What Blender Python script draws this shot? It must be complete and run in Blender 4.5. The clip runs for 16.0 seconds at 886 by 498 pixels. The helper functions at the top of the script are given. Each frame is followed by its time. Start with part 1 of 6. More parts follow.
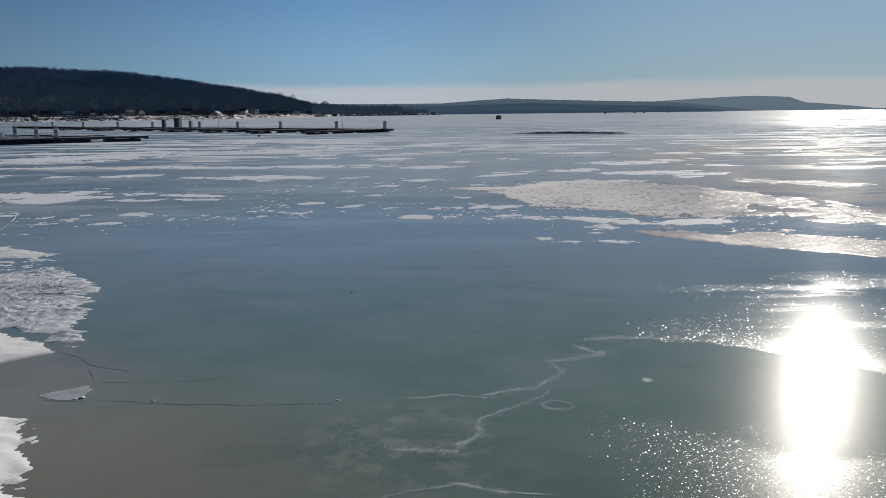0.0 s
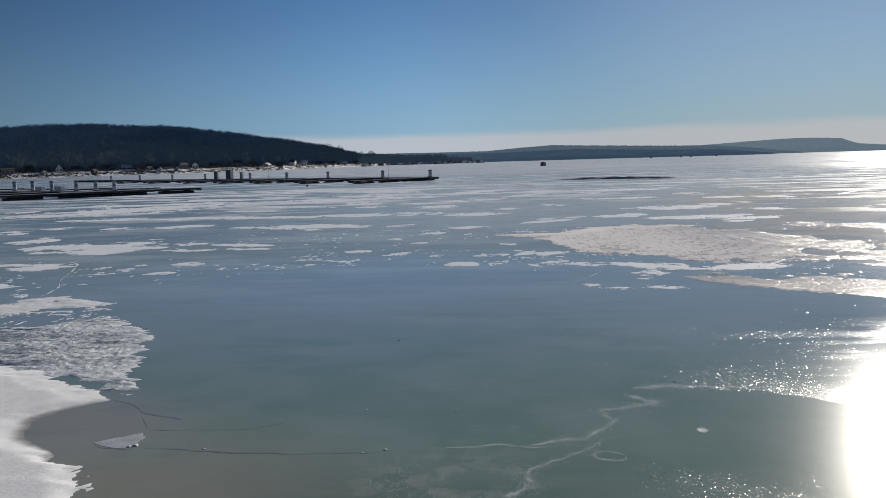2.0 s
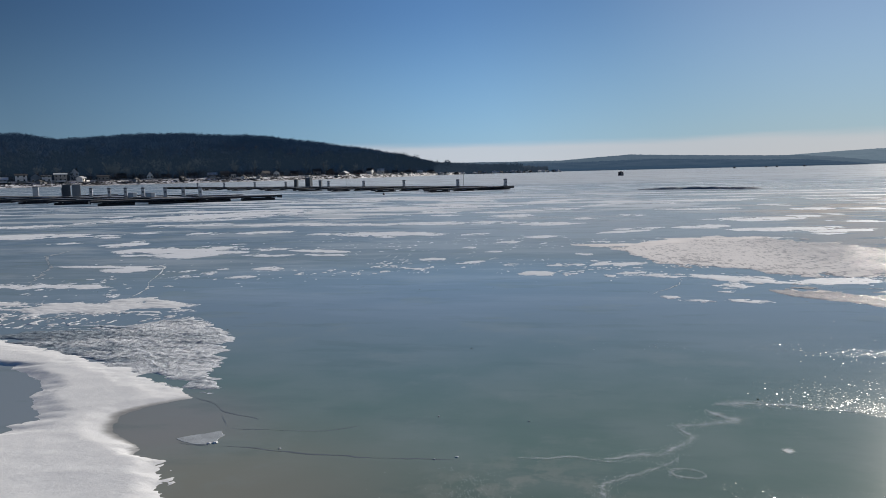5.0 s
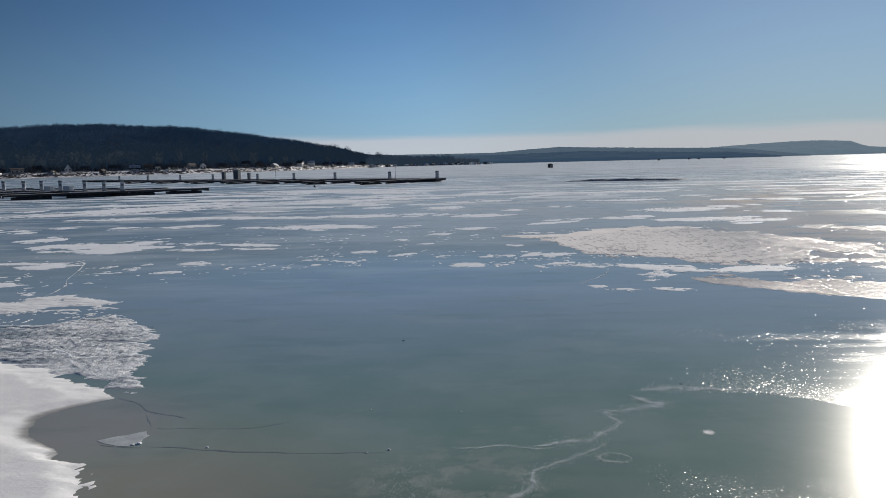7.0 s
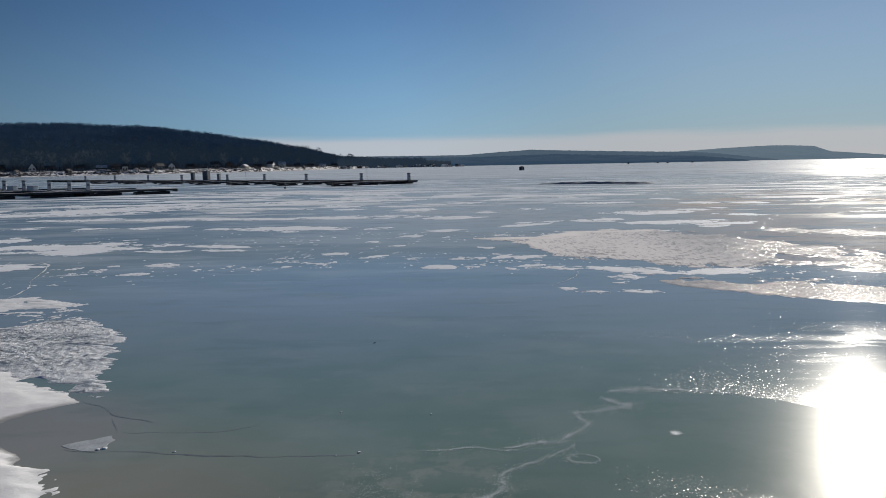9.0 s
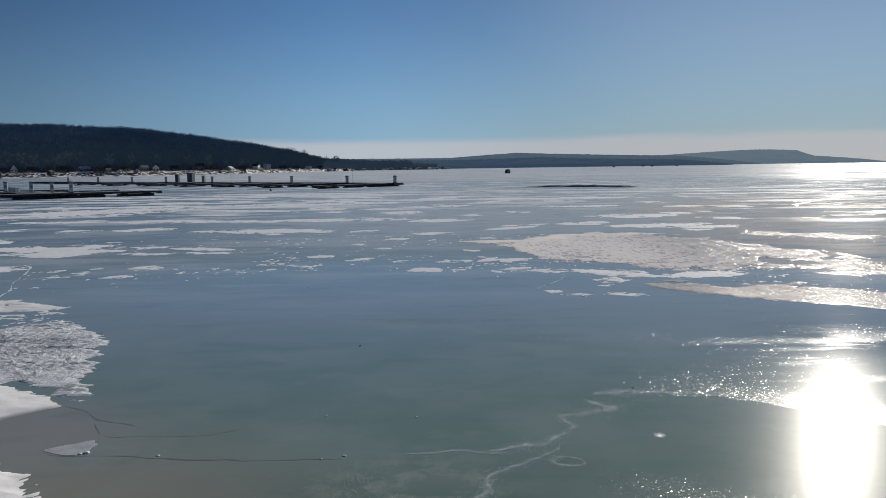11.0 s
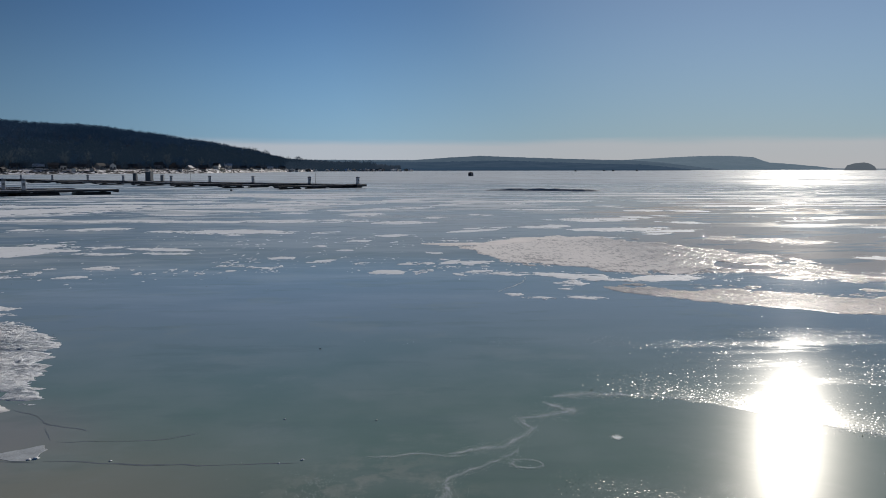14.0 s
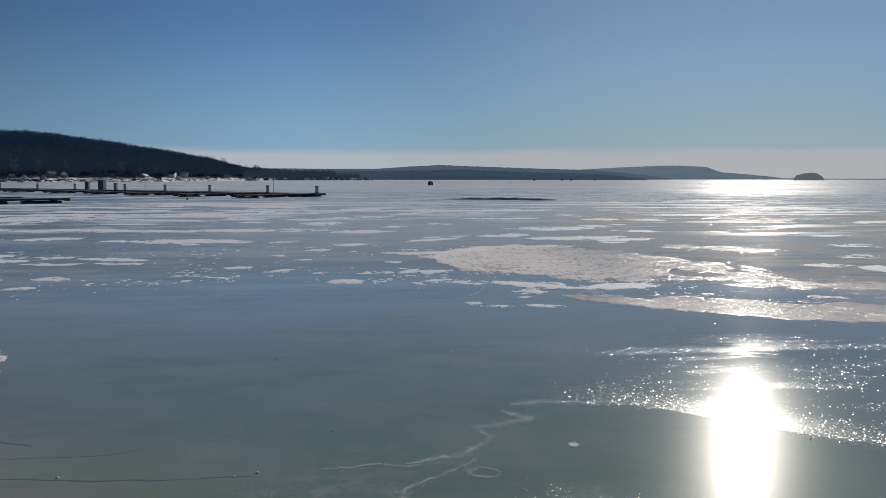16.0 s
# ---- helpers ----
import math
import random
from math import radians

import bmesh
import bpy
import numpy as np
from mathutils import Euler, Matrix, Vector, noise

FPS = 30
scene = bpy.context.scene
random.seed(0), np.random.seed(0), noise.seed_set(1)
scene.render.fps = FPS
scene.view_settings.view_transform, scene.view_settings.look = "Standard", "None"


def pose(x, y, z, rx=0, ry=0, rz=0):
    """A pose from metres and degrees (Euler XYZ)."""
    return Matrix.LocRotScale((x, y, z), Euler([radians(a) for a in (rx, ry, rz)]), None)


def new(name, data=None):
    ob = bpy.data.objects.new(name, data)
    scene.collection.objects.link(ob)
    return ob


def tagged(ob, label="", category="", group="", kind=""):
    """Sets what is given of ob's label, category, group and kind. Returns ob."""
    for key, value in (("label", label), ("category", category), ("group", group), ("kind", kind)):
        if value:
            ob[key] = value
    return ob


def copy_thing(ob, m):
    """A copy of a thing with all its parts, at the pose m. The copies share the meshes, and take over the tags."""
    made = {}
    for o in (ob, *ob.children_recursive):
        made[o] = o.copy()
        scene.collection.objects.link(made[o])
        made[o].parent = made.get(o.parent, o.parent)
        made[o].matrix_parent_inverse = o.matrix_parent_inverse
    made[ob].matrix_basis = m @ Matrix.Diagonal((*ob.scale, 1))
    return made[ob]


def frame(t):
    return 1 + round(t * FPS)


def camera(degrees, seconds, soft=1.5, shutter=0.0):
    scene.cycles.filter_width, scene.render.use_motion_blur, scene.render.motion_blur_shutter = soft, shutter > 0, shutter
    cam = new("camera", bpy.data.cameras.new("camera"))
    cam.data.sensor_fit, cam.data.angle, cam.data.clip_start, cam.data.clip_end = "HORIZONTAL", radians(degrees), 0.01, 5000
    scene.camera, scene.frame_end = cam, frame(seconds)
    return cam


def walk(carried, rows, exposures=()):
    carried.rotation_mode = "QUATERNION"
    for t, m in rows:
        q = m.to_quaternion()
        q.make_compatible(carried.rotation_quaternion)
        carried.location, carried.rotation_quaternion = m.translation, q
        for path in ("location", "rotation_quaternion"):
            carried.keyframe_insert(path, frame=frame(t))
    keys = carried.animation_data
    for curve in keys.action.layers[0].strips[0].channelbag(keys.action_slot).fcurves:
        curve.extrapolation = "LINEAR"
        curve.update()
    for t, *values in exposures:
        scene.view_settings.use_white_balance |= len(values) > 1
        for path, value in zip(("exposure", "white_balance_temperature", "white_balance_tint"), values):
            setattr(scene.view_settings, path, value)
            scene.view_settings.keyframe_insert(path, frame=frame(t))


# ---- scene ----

# ---------------------------------------------------------------- camera
cam = camera(61.6, 16.0, soft=0.6)
EYE = 2.9
# seconds, x, y, z of the hand-held phone about the standing point, yaw, pitch, roll
ROWS = [
    (0.0, -0.0, -0.0, 0.0, -0.03, -10.34, 0.63),
    (0.5, 0.0, -0.009, 0.001, 0.42, -9.95, 0.67),
    (1.0, -0.007, -0.007, 0.007, 1.04, -9.18, 1.02),
    (1.5, -0.013, 0.001, 0.005, 2.03, -8.04, 1.28),
    (2.0, -0.013, -0.015, 0.009, 3.45, -6.66, 1.62),
    (2.5, -0.016, -0.025, 0.013, 5.81, -5.86, 1.91),
    (3.0, -0.039, -0.035, 0.015, 7.99, -5.55, 1.82),
    (3.2, -0.037, -0.035, 0.007, 8.56, -5.48, 1.85),
    (4.25, -0.028, -0.014, -0.004, 9.95, -5.63, 1.56),
    (5.3, -0.02, 0.008, -0.014, 8.4, -5.87, 1.27),
    (5.5, -0.016, 0.011, -0.01, 7.76, -5.78, 1.24),
    (6.0, -0.01, 0.025, -0.012, 6.17, -5.69, 1.16),
    (6.5, -0.006, 0.018, -0.014, 4.99, -6.08, 1.29),
    (7.0, 0.003, 0.021, -0.017, 3.97, -6.54, 1.41),
    (7.5, 0.01, 0.028, -0.019, 3.01, -6.88, 1.31),
    (8.0, 0.006, 0.013, -0.014, 2.36, -6.82, 1.06),
    (8.5, 0.016, 0.01, -0.013, 2.01, -6.56, 1.02),
    (9.0, 0.013, 0.008, -0.011, 1.77, -6.43, 1.02),
    (11.5, 0.019, -0.002, -0.006, 0.31, -6.23, 0.69),
    (12.0, 0.029, 0.001, -0.006, -0.1, -6.31, 0.52),
    (12.5, 0.033, 0.008, -0.007, -0.49, -6.34, 0.3),
    (13.0, 0.03, 0.017, -0.006, -0.81, -6.3, 0.16),
    (13.5, 0.042, 0.031, -0.018, -1.35, -6.17, 0.15),
    (14.0, 0.035, 0.001, 0.001, -2.21, -6.09, 0.08),
    (14.5, 0.041, 0.001, -0.001, -2.85, -5.99, 0.01),
    (15.0, 0.05, -0.016, 0.001, -3.53, -5.76, 0.05),
    (15.5, 0.057, 0.004, -0.006, -4.39, -5.54, 0.03),
    (16.0, 0.067, 0.001, 0.001, -5.3, -5.4, -0.05),
]
walk(cam, [(t, pose(x, y, EYE + z, 90 + pitch, 0, yaw) @ pose(0, 0, 0, 0, 0, -roll)) for t, x, y, z, yaw, pitch, roll in ROWS],
     exposures=[(0.0, -0.04), (1.5, -0.01), (2.2, 0.03), (3.2, 0.19), (5.3, 0.19), (7.0, 0.08), (9.0, 0.0), (12.0, -0.04), (16.0, -0.13)])

# ---------------------------------------------------------------- light
SUN_AZ, SUN_EL = 27.9, 19.2  # degrees: azimuth to the right of +y, height
world = bpy.data.worlds.new("winter_sky")
scene.world = world
world.use_nodes = True
wn, wl = world.node_tree.nodes, world.node_tree.links
sky = wn.new("ShaderNodeTexSky")
sky.sky_type = "NISHITA"
sky.sun_disc = False
sky.sun_elevation, sky.sun_rotation = radians(SUN_EL), radians(SUN_AZ)
sky.altitude, sky.air_density, sky.dust_density, sky.ozone_density = 250, 1.0, 0.02, 3.5
background = wn["Background"]
background.inputs["Strength"].default_value = 0.0434
# thin pale cloud veil lying low round the whole horizon
w_co = wn.new("ShaderNodeTexCoord")
w_sep = wn.new("ShaderNodeSeparateXYZ")
wl.new(w_co.outputs["Generated"], w_sep.inputs[0])
w_scale = wn.new("ShaderNodeVectorMath")
w_scale.operation = "MULTIPLY"
w_scale.inputs[1].default_value = (3.0, 3.0, 30.0)
wl.new(w_co.outputs["Generated"], w_scale.inputs[0])
w_noise = wn.new("ShaderNodeTexNoise")
w_noise.inputs["Scale"].default_value = 2.0
w_noise.inputs["Detail"].default_value = 4.0
wl.new(w_scale.outputs[0], w_noise.inputs["Vector"])
w_edge = wn.new("ShaderNodeMath")
w_edge.operation = "MULTIPLY_ADD"
w_edge.inputs[1].default_value = 0.014
wl.new(w_noise.outputs[0], w_edge.inputs[0])
wl.new(w_sep.outputs["Z"], w_edge.inputs[2])
w_band = wn.new("ShaderNodeMapRange")
w_band.interpolation_type = "SMOOTHSTEP"
for k, v in (("From Min", 0.036), ("From Max", 0.050), ("To Min", 0.58), ("To Max", 0.0)):
    w_band.inputs[k].default_value = v
wl.new(w_edge.outputs[0], w_band.inputs["Value"])
w_mix = wn.new("ShaderNodeMix")
w_mix.data_type = "RGBA"
w_mix.inputs["B"].default_value = (13.6, 12.9, 13.3, 1)
wl.new(w_band.outputs[0], w_mix.inputs["Factor"])
w_tint = wn.new("ShaderNodeMix")
w_tint.data_type, w_tint.blend_type = "RGBA", "MULTIPLY"
w_tint.inputs["Factor"].default_value = 1.0
w_tint.inputs["B"].default_value = (0.73, 0.925, 1.17, 1)
wl.new(sky.outputs[0], w_tint.inputs["A"])
w_low = wn.new("ShaderNodeMapRange")
w_low.interpolation_type = "SMOOTHSTEP"
for k, v in (("From Min", -0.02), ("From Max", 0.22), ("To Min", 0.5), ("To Max", 0.0)):
    w_low.inputs[k].default_value = v
wl.new(w_sep.outputs["Z"], w_low.inputs["Value"])
w_air = wn.new("ShaderNodeMix")
w_air.data_type = "RGBA"
w_air.inputs["B"].default_value = (4.95, 9.05, 14.5, 1)
wl.new(w_low.outputs[0], w_air.inputs["Factor"])
wl.new(w_tint.outputs["Result"], w_air.inputs["A"])
# the clear sky deepens away from the sun
w_dot = wn.new("ShaderNodeVectorMath")
w_dot.operation = "DOT_PRODUCT"
w_dot.inputs[1].default_value = (math.sin(radians(SUN_AZ)) * math.cos(radians(SUN_EL)), math.cos(radians(SUN_AZ)) * math.cos(radians(SUN_EL)), math.sin(radians(SUN_EL)))
wl.new(w_co.outputs["Generated"], w_dot.inputs[0])
w_deep = wn.new("ShaderNodeMapRange")
for k, v in (("From Min", 0.40), ("From Max", 0.82), ("To Min", 0.64), ("To Max", 1.21)):
    w_deep.inputs[k].default_value = v
wl.new(w_dot.outputs["Value"], w_deep.inputs["Value"])
w_fall = wn.new("ShaderNodeVectorMath")
w_fall.operation = "SCALE"
wl.new(w_air.outputs["Result"], w_fall.inputs[0])
wl.new(w_deep.outputs[0], w_fall.inputs["Scale"])
w_haze = wn.new("ShaderNodeMapRange")
w_haze.interpolation_type = "SMOOTHSTEP"
for k, v in (("From Min", 0.76), ("From Max", 0.99), ("To Min", 0.0), ("To Max", 1.0)):
    w_haze.inputs[k].default_value = v
wl.new(w_dot.outputs["Value"], w_haze.inputs["Value"])
w_pale = wn.new("ShaderNodeMix")
w_pale.data_type, w_pale.blend_type = "RGBA", "MULTIPLY"
w_pale.inputs["B"].default_value = (1.13, 0.945, 0.82, 1)
wl.new(w_haze.outputs[0], w_pale.inputs["Factor"])
wl.new(w_fall.outputs["Vector"], w_pale.inputs["A"])
wl.new(w_pale.outputs["Result"], w_mix.inputs["A"])
# the low air under the sun is a little duller
w_under = wn.new("ShaderNodeMapRange")
w_under.interpolation_type = "SMOOTHSTEP"
for k, v in (("From Min", 0.0), ("From Max", 0.20), ("To Min", 0.16), ("To Max", 0.0)):
    w_under.inputs[k].default_value = v
wl.new(w_sep.outputs["Z"], w_under.inputs["Value"])
w_dull = wn.new("ShaderNodeMath")
w_dull.operation = "MULTIPLY"
wl.new(w_under.outputs[0], w_dull.inputs[0])
wl.new(w_haze.outputs[0], w_dull.inputs[1])
w_left = wn.new("ShaderNodeMath")
w_left.operation = "SUBTRACT"
w_left.inputs[0].default_value = 1.0
wl.new(w_dull.outputs[0], w_left.inputs[1])
w_last = wn.new("ShaderNodeVectorMath")
w_last.operation = "SCALE"
# white aureole round the sun
w_near = wn.new("ShaderNodeMapRange")
w_near.interpolation_type = "SMOOTHSTEP"
for k, v in (("From Min", 0.89), ("From Max", 1.0), ("To Min", 0.0), ("To Max", 1.0)):
    w_near.inputs[k].default_value = v
wl.new(w_dot.outputs["Value"], w_near.inputs["Value"])
w_glow = wn.new("ShaderNodeMix")
w_glow.data_type, w_glow.blend_type = "RGBA", "ADD"
w_glow.inputs["B"].default_value = (1.6, 1.5, 1.35, 1)
wl.new(w_near.outputs[0], w_glow.inputs["Factor"])
wl.new(w_mix.outputs["Result"], w_glow.inputs["A"])
wl.new(w_glow.outputs["Result"], w_last.inputs[0])
wl.new(w_left.outputs[0], w_last.inputs["Scale"])
wl.new(w_last.outputs["Vector"], background.inputs["Color"])

sun_data = bpy.data.lights.new("sun", "SUN")
sun_data.energy, sun_data.angle, sun_data.color = 4.7, radians(0.53), (1.0, 0.925, 0.815)
sun = new("sun", sun_data)
s_az, s_el = radians(SUN_AZ), radians(SUN_EL)
sun_way = Vector((math.sin(s_az) * math.cos(s_el), math.cos(s_az) * math.cos(s_el), math.sin(s_el)))
sun.matrix_world = Matrix.Translation((0, 0, 60)) @ sun_way.to_track_quat("Z", "Y").to_matrix().to_4x4()


# ---------------------------------------------------------------- small tools
def smooth(a, b, x):
    t = np.clip((x - a) / (b - a), 0, 1)
    return t * t * (3 - 2 * t)


TABLE = np.random.RandomState(7).rand(256, 256)


def value_noise(x, y):
    xi, yi = np.floor(x).astype(int), np.floor(y).astype(int)
    fx, fy = x - xi, y - yi
    fx, fy = fx * fx * (3 - 2 * fx), fy * fy * (3 - 2 * fy)
    a, b = TABLE[xi & 255, yi & 255], TABLE[(xi + 1) & 255, yi & 255]
    c, d = TABLE[xi & 255, (yi + 1) & 255], TABLE[(xi + 1) & 255, (yi + 1) & 255]
    return (a * (1 - fx) + b * fx) * (1 - fy) + (c * (1 - fx) + d * fx) * fy


def fbm(x, y, octaves=4, gain=0.5):
    """Fractal noise about 0, to +-1."""
    total, amp, x, y = 0.0, 0.5, np.asarray(x, float) + 31.7, np.asarray(y, float) + 11.3
    for k in range(octaves):
        total = total + amp * (2 * value_noise(x, y) - 1)
        x, y, amp = x * 2.03 + 17.1, y * 2.03 + 5.9, amp * gain
    return total


def mesh_of(name, verts, faces, material, smooth_shade=False):
    me = bpy.data.meshes.new(name)
    me.from_pydata([tuple(v) for v in verts], [], [tuple(f) for f in faces])
    me.materials.append(material)
    if smooth_shade:
        me.polygons.foreach_set("use_smooth", np.ones(len(me.polygons), bool))
    me.update()
    return me


def fast_mesh(name, verts, tris, material, smooth_shade=False):
    """A mesh from arrays of corners and of triangles or quads."""
    verts, tris = np.asarray(verts, np.float32), np.asarray(tris, np.int32)
    n, k = tris.shape
    me = bpy.data.meshes.new(name)
    me.vertices.add(len(verts))
    me.vertices.foreach_set("co", verts.ravel())
    me.loops.add(n * k)
    me.loops.foreach_set("vertex_index", tris.ravel())
    me.polygons.add(n)
    me.polygons.foreach_set("loop_start", np.arange(n, dtype=np.int32) * k)
    me.polygons.foreach_set("loop_total", np.full(n, k, np.int32))
    me.polygons.foreach_set("use_smooth", np.full(n, smooth_shade))
    me.materials.append(material)
    me.update(calc_edges=True)
    me.validate()
    return me


def sheet_mesh(name, xs, ys, height, place, material, floor=-0.02):
    """A height field over xs by ys, laid down by place(u, v) -> x, y; the parts that dip under the ice are left off."""
    u, v = np.meshgrid(xs, ys, indexing="ij")
    z = np.maximum(height(u, v), floor)
    x, y = place(u, v)
    idx = np.arange(u.size).reshape(u.shape)
    q = np.stack([idx[:-1, :-1], idx[1:, :-1], idx[1:, 1:], idx[:-1, 1:]], -1).reshape(-1, 4)
    zz = z.ravel()
    q = q[(zz[q] > 0.0005).any(1)]
    used, inv = np.unique(q, return_inverse=True)
    co = np.stack([x.ravel(), y.ravel(), zz], 1)[used]
    return fast_mesh(name, co, inv.reshape(-1, 4), material, True)


def box(bm, x0, x1, y0, y1, z0, z1, bevel=0.0):
    """Adds a box, its edges broken by bevel, to a bmesh."""
    made = bmesh.ops.create_cube(bm, size=1)["verts"]
    bmesh.ops.scale(bm, vec=(x1 - x0, y1 - y0, z1 - z0), verts=made)
    bmesh.ops.translate(bm, vec=((x0 + x1) / 2, (y0 + y1) / 2, (z0 + z1) / 2), verts=made)
    if bevel:
        edges = list({e for v in made for e in v.link_edges})
        bmesh.ops.bevel(bm, geom=edges, offset=bevel, segments=1, affect="EDGES")
    return bm


def tube(bm, r0, r1, z0, z1, x=0.0, y=0.0, sides=10):
    made = bmesh.ops.create_cone(bm, cap_ends=True, segments=sides, radius1=r0, radius2=r1, depth=z1 - z0)["verts"]
    bmesh.ops.translate(bm, vec=(x, y, (z0 + z1) / 2), verts=made)
    return bm


def part(name, bm, material, parent, label=""):
    """Links a bmesh as one mesh object under its thing."""
    me = bpy.data.meshes.new(name)
    bm.to_mesh(me)
    bm.free()
    me.materials.append(material)
    ob = new(name, me)
    ob.parent = parent
    return tagged(ob, label)


def thing(name, label, category, group="", kind="", m=None):
    ob = new(name)
    ob.empty_display_size = 0.2
    if m is not None:
        ob.matrix_basis = m
    return tagged(ob, label, category, group, kind)


# ---------------------------------------------------------------- materials
def material(name, colour=(0.5, 0.5, 0.5), rough=0.6, metal=0.0, vary=0.25, scale=4.0, bump=0.0, bump_scale=30.0, per_object=0.0, ior=1.45, spec=0.5):
    """A surface with two scales of mottling, and relief."""
    m = bpy.data.materials.new(name)
    m.use_nodes = True
    nt = m.node_tree
    b = nt.nodes["Principled BSDF"]
    b.inputs["Roughness"].default_value, b.inputs["Metallic"].default_value, b.inputs["IOR"].default_value = rough, metal, ior
    b.inputs["Specular IOR Level"].default_value = spec
    co = nt.nodes.new("ShaderNodeTexCoord")
    n1, n2 = nt.nodes.new("ShaderNodeTexNoise"), nt.nodes.new("ShaderNodeTexNoise")
    n1.inputs["Scale"].default_value, n1.inputs["Detail"].default_value = scale, 4
    n2.inputs["Scale"].default_value, n2.inputs["Detail"].default_value = scale * 11, 3
    for n in (n1, n2):
        nt.links.new(co.outputs["Object"], n.inputs["Vector"])
    add = nt.nodes.new("ShaderNodeMath")
    add.operation = "ADD"
    nt.links.new(n1.outputs[0], add.inputs[0])
    nt.links.new(n2.outputs[0], add.inputs[1])
    total = add.outputs[0]
    if per_object:
        info = nt.nodes.new("ShaderNodeObjectInfo")
        mad = nt.nodes.new("ShaderNodeMath")
        mad.operation = "MULTIPLY_ADD"
        mad.inputs[1].default_value = per_object
        nt.links.new(info.outputs["Random"], mad.inputs[0])
        nt.links.new(total, mad.inputs[2])
        total = mad.outputs[0]
    rng = nt.nodes.new("ShaderNodeMapRange")
    for k, v in (("From Min", 0.6), ("From Max", 1.4 + per_object), ("To Min", 1 - vary), ("To Max", 1 + vary)):
        rng.inputs[k].default_value = v
    nt.links.new(total, rng.inputs["Value"])
    hsv = nt.nodes.new("ShaderNodeHueSaturation")
    hsv.inputs["Color"].default_value = (*colour, 1)
    nt.links.new(rng.outputs[0], hsv.inputs["Value"])
    nt.links.new(hsv.outputs[0], b.inputs["Base Color"])
    if bump:
        n3 = nt.nodes.new("ShaderNodeTexNoise")
        n3.inputs["Scale"].default_value, n3.inputs["Detail"].default_value = bump_scale, 4
        nt.links.new(co.outputs["Object"], n3.inputs["Vector"])
        bp = nt.nodes.new("ShaderNodeBump")
        bp.inputs["Strength"].default_value, bp.inputs["Distance"].default_value = bump, 0.02
        nt.links.new(n3.outputs[0], bp.inputs["Height"])
        nt.links.new(bp.outputs[0], b.inputs["Normal"])
    return m


class Nodes:
    """Short hand for building node trees."""

    def __init__(self, name):
        self.m = bpy.data.materials.new(name)
        self.m.use_nodes = True
        self.t = self.m.node_tree
        self.b = self.t.nodes["Principled BSDF"]

    def put(self, node, key, value):
        if isinstance(value, bpy.types.NodeSocket):
            self.t.links.new(value, node.inputs[key])
        elif value is not None:
            node.inputs[key].default_value = value

    def math(self, op, a, b=None, c=None):
        n = self.t.nodes.new("ShaderNodeMath")
        n.operation = op
        for k, v in enumerate((a, b, c)):
            self.put(n, k, v)
        return n.outputs[0]

    def vec(self, op, a, b=None, scale=None):
        n = self.t.nodes.new("ShaderNodeVectorMath")
        n.operation = op
        self.put(n, 0, a)
        self.put(n, 1, b)
        self.put(n, "Scale", scale)
        return n.outputs["Value"] if op in ("DISTANCE", "LENGTH", "DOT_PRODUCT") else n.outputs["Vector"]

    def noise(self, co, scale, detail=4, rough=0.5):
        n = self.t.nodes.new("ShaderNodeTexNoise")
        self.put(n, "Vector", co)
        n.inputs["Scale"].default_value, n.inputs["Detail"].default_value, n.inputs["Roughness"].default_value = scale, detail, rough
        return n.outputs[0]

    def ramp(self, x, a, b, lo=0.0, hi=1.0, soft=True):
        n = self.t.nodes.new("ShaderNodeMapRange")
        n.interpolation_type = "SMOOTHSTEP" if soft else "LINEAR"
        for k, v in (("Value", x), ("From Min", a), ("From Max", b), ("To Min", lo), ("To Max", hi)):
            self.put(n, k, v)
        return n.outputs[0]

    def mix(self, f, a, b):
        n = self.t.nodes.new("ShaderNodeMix")
        n.data_type = "RGBA"
        self.put(n, "Factor", f)
        self.put(n, "A", a)
        self.put(n, "B", b)
        return n.outputs["Result"]

    def blend(self, f, a, b):
        n = self.t.nodes.new("ShaderNodeMix")
        self.put(n, "Factor", f)
        self.put(n, "A", a)
        self.put(n, "B", b)
        return n.outputs["Result"]


def sparkle(n, co, scale, share):
    """Facets of frost: small cells, most of them level, a share tipped each its own way; and which cells are tipped."""
    v = n.t.nodes.new("ShaderNodeTexVoronoi")
    v.inputs["Scale"].default_value = scale
    n.put(v, "Vector", co)
    sep = n.t.nodes.new("ShaderNodeSeparateXYZ")
    n.put(sep, 0, v.outputs["Color"])
    pick = n.math("GREATER_THAN", n.math("ADD", sep.outputs["Z"], share), 1.0)
    tip = n.vec("MULTIPLY", n.vec("SUBTRACT", v.outputs["Color"], (0.5, 0.5, 0.5)), (2.0, 2.0, 0.0))
    return n.vec("SCALE", tip, scale=pick), pick


